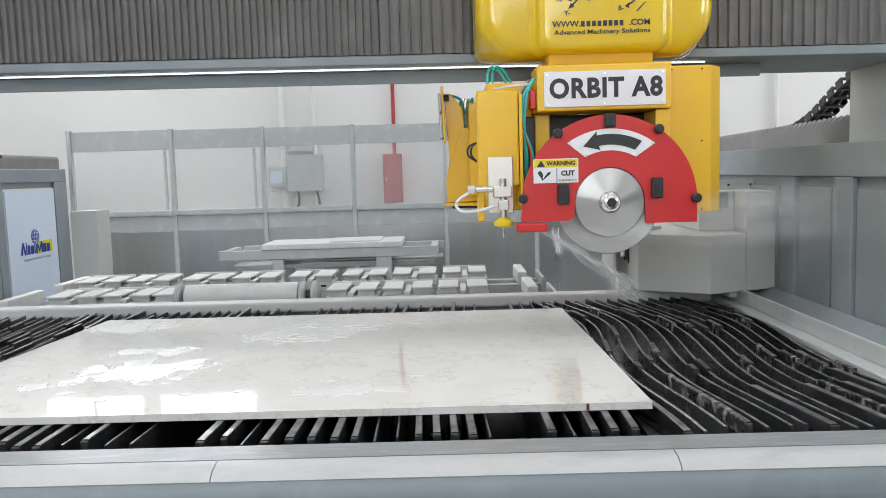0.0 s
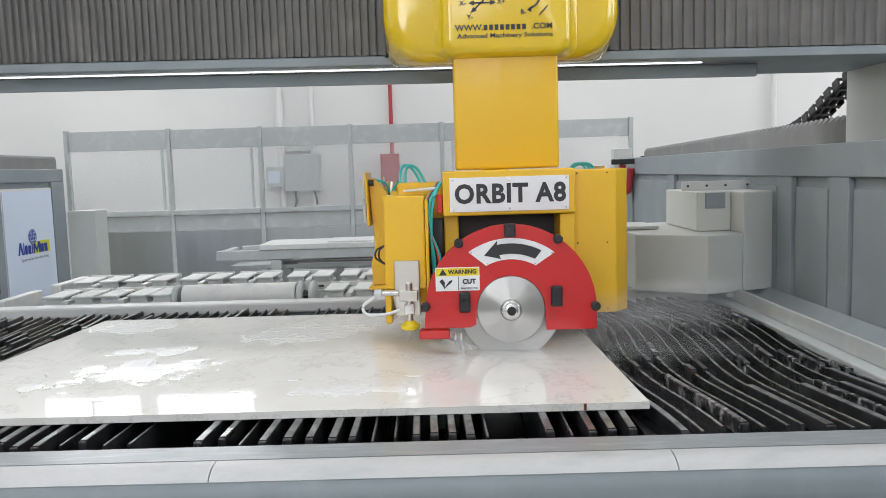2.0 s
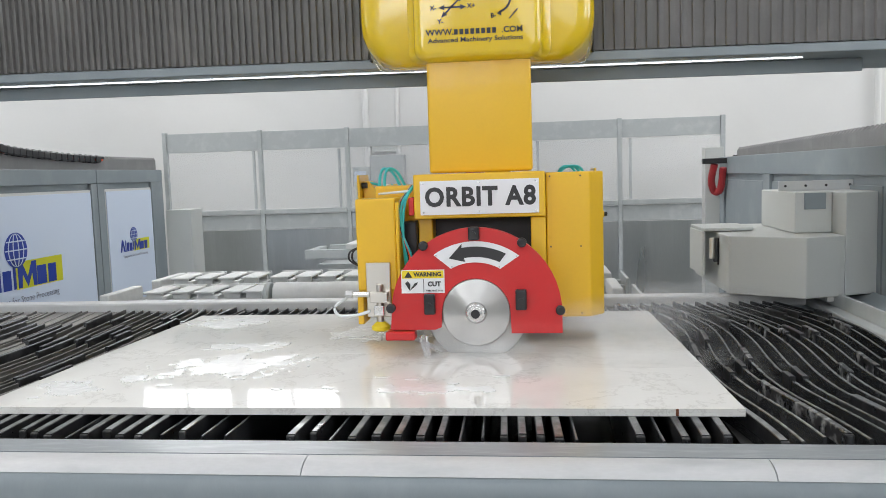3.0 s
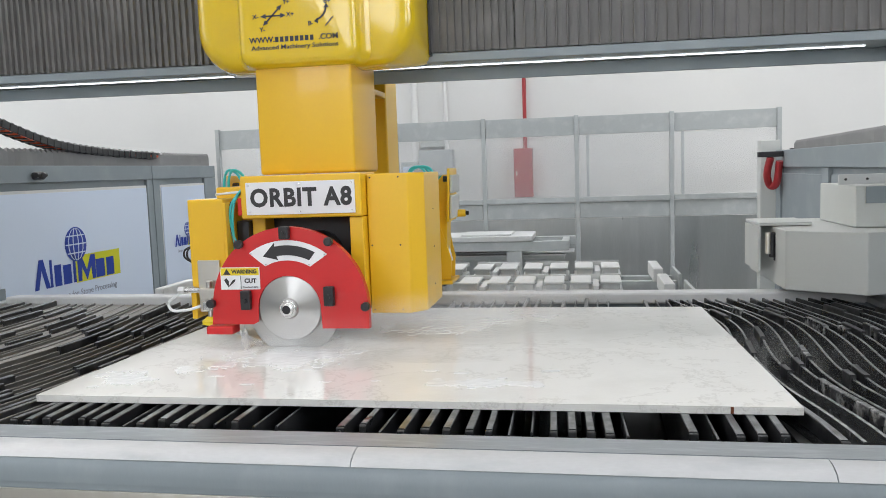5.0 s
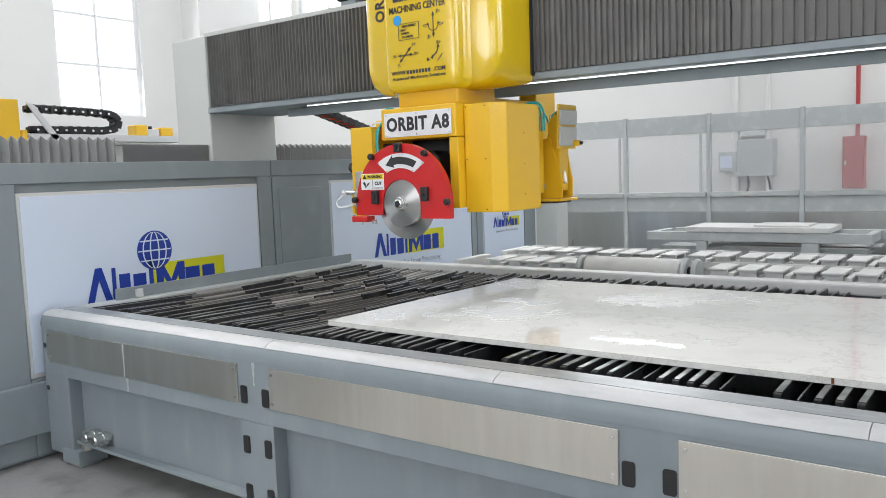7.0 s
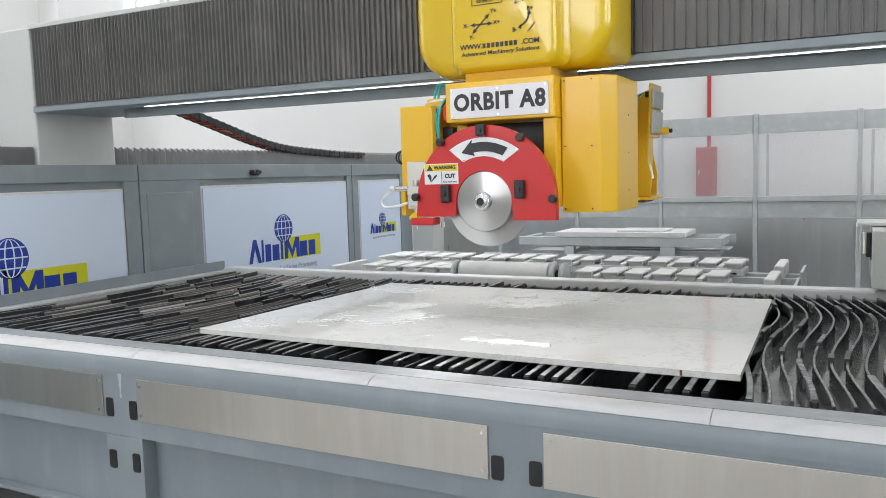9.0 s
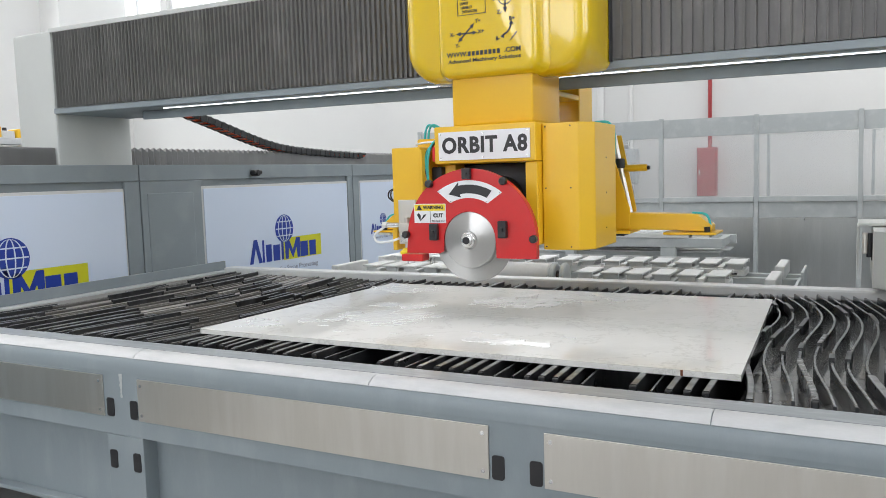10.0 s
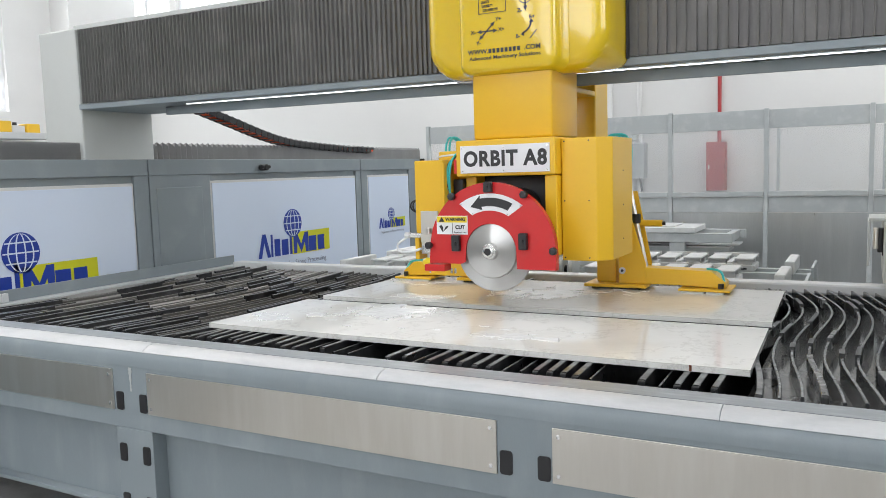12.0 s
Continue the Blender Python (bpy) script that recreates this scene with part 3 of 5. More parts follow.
def pleats(p0, p1, z0, z1, axis, at, deep, pitch, zig=0.0, shape=FOLD):
    """A folded cover from p0 to p1; each fold differs a little from the next."""
    bm = bmesh.new()
    n = max(2, int((p1 - p0) / pitch))
    step = (p1 - p0) / n
    rows = []
    for i in range(n):
        p = p0 + step * i + 0.16 * step * noise.noise((i * 0.37, at, 0.5))
        out = 0.25 * deep * noise.noise((i * 0.21, at, 4.5))
        for u, d, up in shape:
            q, w, top = p + u * step, at + out + d * deep, z1 + zig * up
            line = ((q, w, z0), (q, w, top), (q, at + 0.16, z1 - zig * 0.4))
            rows.append([bm.verts.new(v if axis == "x" else (v[1], v[0], v[2])) for v in line])
    for r, s in zip(rows, rows[1:]):
        bm.faces.new((r[0], r[1], s[1], s[0]))
        bm.faces.new((r[1], r[2], s[2], s[1]))
    return bm


# ---- gantry bridge (moves along y) ----
BY = 1.66
bridge = thing("gantry_bridge", (-0.45, BY, 2.05), "grey gantry bridge with pleated dark cover and light strip", "gantry")
TILT = -0.0085
beam0 = 2.016


def lean(bm):
    for v in bm.verts:
        v.co.z += TILT * v.co.x
    return bm


part("beam", lean(box(-3.53, 2.62, BY + 0.05, BY + 0.64, beam0 + 0.03, beam0 + 0.54, 0.01)), grey_light, bridge)
part("bottom_plate", lean(box(-3.53, 2.62, BY - 0.015, BY + 0.64, beam0 - 0.012, beam0 + 0.026, 0.004)), grey, bridge)
part("lower_web", lean(box(-2.9, 2.0, BY + 0.20, BY + 0.22, beam0 - 0.07, beam0 - 0.014, 0.003)), grey, bridge)
part("light_strip", lean(box(-2.6, 1.72, BY + 0.10, BY + 0.112, beam0 - 0.0185, beam0 - 0.0135, 0.002)), led, bridge, "glowing white light strip")
part("top_cap", lean(box(-3.53, 2.62, BY - 0.015, BY + 0.64, beam0 + 0.545, beam0 + 0.575, 0.004)), grey_light, bridge)
for p0, p1, pitch in ((-3.5, 0.3, 0.032), (0.3, 2.6, 0.045)):
    part("pleated_cover", lean(pleats(p0, p1, beam0 + 0.03, beam0 + 0.543, "x", BY - 0.008, -0.02, pitch)), bellow, bridge, "dark grey pleated bridge cover")
for x0, x1 in ((-3.94, -3.53), (2.62, 3.03)):
    part("carriage", box(x0, x1, BY, BY + 0.64, 1.60, 2.61, 0.012), grey_light, bridge, "light grey gantry carriage")

# rail covers on the side walls
for side, ax, near, mid, far_z, drop in ((-1, -3.56, 1.815, 1.80, 1.784, 0.0), (1, 2.65, 1.74, 1.74, 1.74, 0.014)):
    for p0, p1, pitch, zig, zt in ((-2.0, 0.94, 0.062, 0.036, near), (0.95, 1.95, 0.022, 0.006, mid), (1.98, 6.65, 0.062, 0.036, far_z)):
        rc = thing("rail_cover", (ax, (p0 + p1) / 2, 1.6), "grey pleated rail cover on the side wall", "rail cover", "rail covers")
        b = pleats(p0, p1, 1.45, zt, "y", 0, 0.03, pitch, zig, ZIGZAG)
        for v in b.verts:
            v.co.z -= drop * (v.co.y - 2.44)
            v.co.x = ax + side * v.co.x
        part("folds", b, rail_cloth, rc)
        part("back_sheet", box(*sorted((ax + side * 0.19, ax + side * 0.2)), p0, p1, 1.45, zt - 0.14), bellow, rc)
        if p1 > 5:
            part("end_plate", box(*sorted((ax - side * 0.02, ax + side * 0.22)), p1 + 0.004, p1 + 0.02, 1.45, zt - 0.10, 0.003), black, rc)


def drag_chain(points, label, hue=orange):
    ch = thing("drag_chain", points[0], label, "cable chain")
    pts = [Vector(p) for p in points]
    line = []
    for i in range(len(pts) - 1):
        p0, p1, p2, p3 = pts[max(0, i - 1)], pts[i], pts[i + 1], pts[min(len(pts) - 1, i + 2)]
        for kk in range(10):
            t = kk / 10
            line.append(0.5 * ((2 * p1) + (p2 - p0) * t + (2 * p0 - 5 * p1 + 4 * p2 - p3) * t * t + (3 * p1 - p0 - 3 * p2 + p3) * t ** 3))
    dist, last = 0, line[0]
    for p in line[1:]:
        if (p - last).length >= 0.075:
            d = (p - last).normalized()
            m = Matrix.Translation((p + last) / 2) @ d.to_track_quat("X", "Z").to_matrix().to_4x4()
            lk = bmesh.new()
            box(-0.038, 0.038, -0.07, -0.058, -0.03, 0.03, 0.004, lk, 1)
            box(-0.038, 0.038, 0.058, 0.07, -0.03, 0.03, 0.004, lk, 1)
            box(-0.012, 0.012, -0.058, 0.058, -0.036, -0.03, bm=lk)
            box(-0.012, 0.012, -0.058, 0.058, 0.03, 0.038, bm=lk)
            lk.transform(m)
            part("link", lk, black, ch)
            last = p
    for dx, dz, mt in ((-0.03, -0.012, hue), (0.0, 0.012, hue), (0.03, 0.0, hue), (0.045, 0.02, black)):
        part("cable", tube([p + Vector((dx, 0, dz)) for p in pts], 0.016, 8), mt, ch, smooth=True)
    return ch


drag_chain([(-3.7, 2.45, 2.25), (-3.6, 3.1, 2.05), (-3.6, 3.9, 1.86), (-3.6, 4.7, 1.80), (-3.6, 5.5, 1.78)], "black cable chain with orange cables hanging behind the bridge")
drag_chain([(2.95, 2.26, 2.16), (2.95, 2.9, 2.0), (2.95, 3.4, 1.8), (2.95, 3.9, 1.72), (2.95, 4.6, 1.70)], "black cable chain hanging behind the bridge", black)

# ---- carriage hood on the bridge (moves along x and y) ----
HX = 0.58
hood = thing("carriage_hood", (HX, BY, 2.0), "glossy yellow carriage hood with black printed axis signs", "machine hood")
hc = 0.60


def rounded(x0, x1, z0, z1, r, n=6):
    return (arc(x0 + r, z0 + r, r, 180, 270, n) + arc(x1 - r, z0 + r, r, 270, 360, n) + [(x1, z1), (x0, z1)])


def shell(sections_, bm=None):
    """A skin through outlines of equal length at given depths."""
    own = bmesh.new()
    rings = [[own.verts.new((x, y, z)) for x, z in pts] for y, pts in sections_]
    n = len(rings[0])
    for a, b in zip(rings, rings[1:]):
        for i in range(n):
            j = (i + 1) % n
            own.faces.new((a[i], a[j], b[j], b[i]))
    own.faces.new(rings[0])
    own.faces.new(rings[-1][::-1])
    return merge(bm, own)


sc = 0.587
part("side_hood", shell([(1.318, rounded(sc - 0.39, sc + 0.39, 2.02, 2.9, 0.12)), (1.328, rounded(sc - 0.425, sc + 0.425, 1.99, 2.94, 0.15)), (1.35, rounded(sc - 0.45, sc + 0.45, 1.972, 2.96, 0.165)), (1.385, rounded(sc - 0.46, sc + 0.46, 1.965, 2.97, 0.17)), (1.47, rounded(sc - 0.462, sc + 0.462, 1.962, 2.97, 0.14)), (1.56, rounded(sc - 0.464, sc + 0.464, 1.975, 2.97, 0.09)), (1.655, rounded(sc - 0.466, sc + 0.466, 1.992, 2.97, 0.05))]), yellow_gloss, hood, smooth=True)
part("front_hood", shell([(1.230, rounded(hc - 0.212, hc + 0.212, 2.0, 2.86, 0.04)), (1.234, rounded(hc - 0.226, hc + 0.226, 1.986, 2.9, 0.045)), (1.245, rounded(hc - 0.238, hc + 0.238, 1.976, 2.92, 0.05)), (1.27, rounded(hc - 0.244, hc + 0.244, 1.97, 2.93, 0.05)), (1.29, rounded(hc - 0.25, hc + 0.25, 1.968, 2.93, 0.05)), (1.316, rounded(hc - 0.275, hc + 0.275, 1.966, 2.93, 0.05))]), yellow_gloss, hood, smooth=True)
part("edge_strip", box(sc + 0.467, sc + 0.475, 1.61, 1.652, 2.03, 2.97, 0.002), black, hood)
part("edge_strip", box(sc - 0.475, sc - 0.467, 1.61, 1.652, 2.03, 2.97, 0.002), black, hood)
HF = 1.2285
HZ = -0.012


def on_hood(x, z):
    return pose(x, HF, z + HZ, 90, 0, 0)


writing("hood_text", "WWW.", 0.030, on_hood(hc - 0.141, 2.083), ink, hood, 0.0006, wide=1.05, bold=0.0007)
writing("hood_text", ".COM", 0.030, on_hood(hc + 0.131, 2.083), ink, hood, 0.0006, wide=1.05, bold=0.0007)
for i in range(8):
    part("web_address_bar", box(hc - 0.087 + 0.0205 * i, hc - 0.073 + 0.0205 * i, HF - 0.0008, HF, 2.073 + HZ, 2.093 + HZ), ink, hood)
for i, w in enumerate((0.036, 0.03, 0.026, 0.028, 0.012, 0.026, 0.03, 0.03)):
    part("title_bar", box(hc - 0.165 + 0.04 * i, hc - 0.165 + 0.04 * i + w, HF - 0.0008, HF, 2.458 + HZ, 2.495 + HZ), ink, hood)
writing("hood_text", "ORBIT", 0.088, pose(sc - 0.318, 1.317, 2.50, 90, 0, 0) @ Matrix.Rotation(radians(90), 4, "Z"), ink, hood, 0.0012, wide=0.9, bold=0.0025, gap=1.12)
part("motor", box(-0.41, -0.20, 1.66, 1.84, 2.645, 2.85, 0.03, seg=3), black, hood)
part("motor_flange", box(-0.37, -0.24, 1.68, 1.82, 2.615, 2.644, 0.006), grey, hood)
writing("hood_text", "Advanced Machinery Solutions", 0.024, on_hood(hc - 0.008, 2.053), ink, hood, 0.0006, wide=1.2, bold=0.0004)
writing("hood_text", "MACHINING CENTER", 0.05, on_hood(hc - 0.007, 2.415), ink, hood, 0.0006, wide=0.78, bold=0.0012)
for body, x, z in (("X-", hc - 0.163, 2.174), ("X+", hc - 0.02, 2.176), ("Y-", hc - 0.137, 2.123), ("Y+", hc - 0.034, 2.224), ("B-", hc + 0.062, 2.136), ("B+", hc + 0.131, 2.216), ("Z+", hc + 0.134, 2.375), ("Z-", hc + 0.072, 2.25), ("C-", hc + 0.048, 2.31), ("C+", hc + 0.151, 2.307)):
    writing("axis_letters", body, 0.024, on_hood(x, z), ink, hood, 0.0006, bold=0.0005)


def arrow(x0, z0, x1, z1, w=0.006, h=0.016):
    d = Vector((x1 - x0, z1 - z0))
    u = d.normalized()
    s = Vector((-u.y, u.x))
    a, b = Vector((x0, z0)), Vector((x1, z1))
    nk = b - u * h * 1.4
    ak = a + u * h * 1.4
    return [(p.x, p.y + HZ) for p in (a, ak + s * h * 0.6, ak + s * w * 0.5, nk + s * w * 0.5, nk + s * h * 0.6, b, nk - s * h * 0.6, nk - s * w * 0.5, ak - s * w * 0.5, ak - s * h * 0.6)]


for x0, z0, x1, z1 in ((hc - 0.143, 2.174, hc - 0.038, 2.174), (hc - 0.134, 2.138, hc - 0.052, 2.215), (hc + 0.100, 2.245, hc + 0.100, 2.378)):
    part("axis_arrow", prism(arrow(x0, z0, x1, z1), "y", HF - 0.0008, HF), ink, hood)


def arc_bar(cx, cz, r, a0, a1, w):
    cz += HZ
    line = arc(cx, cz, r, a0, a1, 10)
    part("axis_arrow", prism(line + [(cx + (x - cx) * (r - w) / r, cz + (z - cz) * (r - w) / r) for x, z in line[::-1]], "y", HF - 0.0008, HF), ink, hood)


arc_bar(hc + 0.072, 2.201, 0.058, -75, -5, 0.007)
arc_bar(hc + 0.100, 2.312, 0.034, 190, 350, 0.004)
for pts in (((0.116, 2.192), (0.139, 2.192), (0.128, 2.208)), ((0.092, 2.134), (0.092, 2.156), (0.076, 2.143)), ((0.056, 2.314), (0.074, 2.306), (0.068, 2.326)), ((0.144, 2.314), (0.126, 2.306), (0.132, 2.326))):
    part("axis_arrow", prism([(hc + x, z + HZ) for x, z in pts], "y", HF - 0.0008, HF), ink, hood)
part("axis_arrow", prism([(hc + 0.119, 2.112), (hc + 0.123, 2.11), (hc + 0.155, 2.144), (hc + 0.151, 2.146)], "y", HF - 0.0008, HF), ink, hood)
part("blue_dot", prism(arc(hc - 0.139, 2.349, 0.027, 0, 360, 20)[:-1], "y", HF - 0.0012, HF - 0.0009), surface("sky_blue_ink", (0.03, 0.35, 0.75), 0.4, var=0.02), hood)
frame_b = bmesh.new()
for a, b, c, d in ((-0.134, 0.006, 2.338, 2.341), (-0.134, 0.006, 2.254, 2.257), (-0.134, -0.131, 2.257, 2.338), (0.003, 0.006, 2.257, 2.338)):
    box(hc + a, hc + b, HF - 0.0008, HF, c + HZ, d + HZ, bm=frame_b)
for i, words in enumerate(("ENERGY EFFICIENCY", "QUALITY", "DURABILITY", "COST EFFECTIVE")):
    writing("slogan_text", words, 0.0165, on_hood(hc - 0.126 + 0.0037 * len(words), 2.325 - i * 0.0185), ink, hood, 0.0006, wide=0.62, bold=0.0004)
part("slogan_frame", frame_b, ink, hood)
part("rear_bracket", box(HX - 0.03, HX + 0.10, 2.33, 2.58, 1.30, 2.10, 0.008), yellow, hood)
part("rear_arm", box(HX - 0.03, HX + 0.10, 1.60, 2.328, 1.925, 1.955, 0.006), yellow, hood)

# ---- cutting head (moves along x, y and z) ----
CY, CZ = 1.10, 1.034
head = thing("bridge_saw", (HX, CY, CZ), "yellow saw head with round red blade guard and turned steel blade", "saw head")
part("column", box(0.395, 0.797, 1.29, 1.66, 1.545, 2.35, 0.012, seg=3), yellow, head, smooth=True)
part("plate_box", box(0.342, 0.842, 1.20, 1.42, 1.372, 1.542, 0.006), yellow, head)
plate = part("name_plate", box(0.368, 0.818, 1.193, 1.198, 1.387, 1.516, 0.001), white, head, "white name plate with black letters")
writing("lettering", "ORBIT A8", 0.098, pose(0.596, 1.1925, 1.4505, 90, 0, 0), ink, plate, 0.001, wide=0.93, bold=0.0036, gap=1.09)
for x in (0.38, 0.593, 0.806):
    for z in (1.397, 1.506):
        part("screw", rod((x, 1.193, z), "y", 0.004, -0.003, 0.0, 10), chrome, plate)
part("back_plate", box(0.36, 0.83, 1.40, 1.62, 1.10, 1.37, 0.006), black, head)
part("post", box(0.785, 0.842, 1.215, 1.40, 1.0, 1.370, 0.005), yellow, head)
part("post", box(0.342, 0.40, 1.30, 1.40, 1.06, 1.370, 0.005), yellow, head)
part("motor", rod((0.60, 0, 1.21), "y", 0.10, 1.25, 1.40, 30, bev=0.01), black, head, smooth=True)
part("spindle_housing", rod((HX, 0, CZ), "y", 0.085, 1.135, 1.40, 30, bev=0.008), grey, head, smooth=True)
cov = part("motor_cover", prism([(0.845, 1.27), (1.01, 1.27), (1.066, 1.335), (1.066, 1.67), (0.845, 1.67)], "z", 0.975, 1.535, 0.005), yellow, head)
for x, y in ((0.86, 1.2695), (0.975, 1.2695)):
    for z in (0.99, 1.25, 1.52):
        part("screw", rod((x, y, z), "y", 0.0035, -0.002, 0.002, 8), ink, head)
for z in (1.06, 1.22, 1.38):
    part("screw", rod((1.067, 1.5, z), "x", 0.0035, 0.0, 0.002, 8), ink, head)
part("left_cover", box(0.16, 0.34, 1.36, 1.75, 1.0, 1.50, 0.008), yellow, head)
# left tool bracket
part("tool_bracket", box(0.115, 0.27, 1.19, 1.34, 1.10, 1.455, 0.006), yellow, head)
part("bracket_flange", box(0.272, 0.284, 1.18, 1.34, 1.02, 1.44, 0.003), yellow, head)
part("bracket_foot", box(0.112, 0.136, 1.18, 1.30, 0.97, 1.098, 0.004), yellow, head)
part("steel_plate", box(0.15, 0.245, 1.176, 1.188, 1.0, 1.21, 0.003), steel, head)
probe = part("probe", rod((0.205, 1.16, 0), "z", 0.013, 0.98, 1.13, 16, bev=0.003), steel, head, "steel water valve with yellow cup", smooth=True)
part("valve_body", box(0.168, 0.238, 1.14, 1.174, 1.06, 1.10, 0.004), steel, probe)
part("valve_knob", box(0.185, 0.225, 1.13, 1.174, 1.012, 1.05, 0.004), chrome, probe)
part("coupling", rod((0.0, 1.155, 1.092), "x", 0.012, 0.10, 0.168, 14, bev=0.003), chrome, probe, smooth=True)
part("coupling_nut", rod((0.0, 1.155, 1.092), "x", 0.016, 0.075, 0.10, 6), strip, probe)
part("cup", lathe(((0.016, 0.985), (0.036, 0.968), (0.036, 0.955), (0.02, 0.948)), (0.205, 1.16, 0), "z", 24), label_yellow, probe, smooth=True)
part("needle", rod((0.205, 1.16, 0), "z", 0.004, 0.91, 0.95, 8), chrome, probe)
part("water_tube", tube([(0.078, 1.155, 1.08), (0.03, 1.15, 1.045), (0.05, 1.14, 1.012), (0.12, 1.14, 1.015), (0.17, 1.14, 1.03)], 0.006), clear_tube, head, smooth=True)
part("red_switch", box(0.318, 0.34, 1.22, 1.29, 1.385, 1.455, 0.004), red, head)
part("cable_box", box(0.286, 0.34, 1.27, 1.34, 1.14, 1.36, 0.006), black, head)
for dx, mt in ((0.0, teal), (0.016, teal), (0.03, black), (0.042, orange), (0.055, teal)):
    part("hose", tube([(0.338 - dx * 0.3, 1.25 + dx, 1.50), (0.31 - dx, 1.22, 1.45 - dx), (0.295 - dx * 0.5, 1.215, 1.36), (0.296 + dx * 0.5, 1.23, 1.22), (0.30 + dx * 0.3, 1.27, 1.12)], 0.0055, 8), mt, head, smooth=True)
for dx in (0.0, 0.02):
    part("hose", tube([(0.25 + dx, 1.45, 1.50), (0.22 + dx, 1.45, 1.555), (0.185 + dx, 1.44, 1.57), (0.17 + dx, 1.43, 1.53), (0.172 + dx, 1.42, 1.46)], 0.006, 8), teal, head, smooth=True)
for r in (0.0, 0.012):
    part("cable_loop", tube([(0.112, 1.22, 1.265), (0.095 - r, 1.21, 1.25), (0.092 - r, 1.21, 1.22), (0.112, 1.22, 1.195)], 0.004, 8), black, head, smooth=True)
part("sensor_rod", tube([(0.19, 1.30, 1.47), (0.25, 1.25, 1.475), (0.33, 1.25, 1.48)], 0.005, 8), clear_tube, head, smooth=True)
# right side boxes and hoses
part("lifter_rail", box(0.62, 0.985, 1.68, 1.86, 1.05, 1.50, 0.006), yellow, head)
part("lifter_rail", box(0.10, 0.54, 1.76, 1.86, 1.05, 1.46, 0.006), yellow, head)
for dx in (0.0, 0.018, 0.034):
    part("hose", tube([(0.992 + dx, 1.80, 1.40), (0.995 + dx, 1.79, 1.50), (0.965 + dx, 1.78, 1.555), (0.92 + dx * 0.4, 1.77, 1.55), (0.90, 1.76, 1.49)], 0.006, 8), teal, head, smooth=True)

# guard
GR = 0.312
guard_out = [(HX - 0.318, CZ - 0.062)] + arc(HX, CZ, GR, 180, 0, 36) + [(HX + 0.312, CZ - 0.078), (HX + 0.128, CZ - 0.078)] + arc(HX, CZ, 0.1255, 0, 180, 18) + [(HX - 0.128, CZ - 0.052), (HX - 0.15, CZ - 0.062)]
guard = part("blade_guard", prism(guard_out, "y", 1.055, 1.06), red, head, "red painted round blade guard")
rim_out = [(HX - 0.318, CZ - 0.062)] + arc(HX, CZ, GR, 180, 0, 36) + [(HX + 0.312, CZ - 0.078), (HX + 0.305, CZ - 0.078)] + arc(HX, CZ, GR - 0.007, 0, 180, 36) + [(HX - 0.31, CZ - 0.062)]
part("guard_rim", prism(rim_out, "y", 1.0605, 1.088), red, guard)
part("guard_back", prism(arc(HX, CZ, GR - 0.01, 180, 0, 30), "y", 1.089, 1.093), red, guard)
part("nozzle_block", box(HX - 0.335, HX - 0.225, 1.03, 1.10, CZ - 0.098, CZ - 0.066, 0.006), red, guard)
for x in (-0.205, -0.185):
    part("nozzle", rod((HX + x, 1.06, 0), "z", 0.005, CZ - 0.108, CZ - 0.085, 10), chrome, guard)
for x, z in ((-0.185, 0.25), (0.172, 0.255), (0.305, 0.008), (-0.312, 0.022)):
    part("knob", rod((HX + x, 0, CZ + z), "y", 0.017, 1.025, 1.054, 16, bev=0.005), black, guard, smooth=True)
for x, z, h in ((0.0, 0.291, 0.024), (-0.168, 0.035, 0.037), (0.165, 0.048, 0.037)):
    part("rubber_grip", box(HX + x - 0.02, HX + x + 0.02, 1.028, 1.054, CZ + z - h, CZ + z + h, 0.005), black, guard)
    part("grip_bolt", rod((HX + x, 0, CZ + z), "y", 0.009, 1.02, 1.03, 6), black, guard)
plq = arc(HX, CZ, 0.262, 52, 125, 20) + arc(HX, CZ, 0.185, 118, 60, 20)
ap = part("arrow_plate", prism(plq, "y", 1.051, 1.054), white, guard, "white plate with a black turning arrow")
shaft = arc(HX, CZ + 0.0, 0.243, 62, 101, 14) + [(HX + 0.262 * math.cos(radians(100)), CZ + 0.262 * math.sin(radians(100)) - 0.004), (HX + 0.222 * math.cos(radians(115)), CZ + 0.222 * math.sin(radians(115))), (HX + 0.19 * math.cos(radians(100)), CZ + 0.19 * math.sin(radians(100)))] + arc(HX, CZ, 0.205, 101, 64, 14)
part("arrow", prism(shaft, "y", 1.0495, 1.0505), ink, ap)
for a, r in ((53.5, 0.255), (123.5, 0.255), (116, 0.19), (62, 0.19)):
    part("screw", rod((HX + r * math.cos(radians(a)), 1.05, CZ + r * math.sin(radians(a))), "y", 0.003, -0.003, 0.001, 8), chrome, ap)
lx, lz = HX - 0.192, CZ + 0.118
wl = part("warning_label", box(lx - 0.08, lx + 0.08, 1.0515, 1.054, lz - 0.043, lz + 0.043), white, guard, "white and yellow warning label")
part("label_head", box(lx - 0.077, lx + 0.077, 1.0505, 1.0513, lz + 0.012, lz + 0.040), label_yellow, wl)
part("warning_triangle", prism([(lx - 0.068, lz + 0.015), (lx - 0.038, lz + 0.015), (lx - 0.053, lz + 0.038)], "y", 1.0495, 1.0503), ink, wl)
writing("label_text", "WARNING", 0.021, pose(lx + 0.018, 1.0497, lz + 0.026, 90, 0, 0), ink, wl, 0.0005, wide=1.0, bold=0.0008)
writing("label_text", "CUT", 0.024, pose(lx + 0.042, 1.0497, lz - 0.010, 90, 0, 0), ink, wl, 0.0005, bold=0.001)
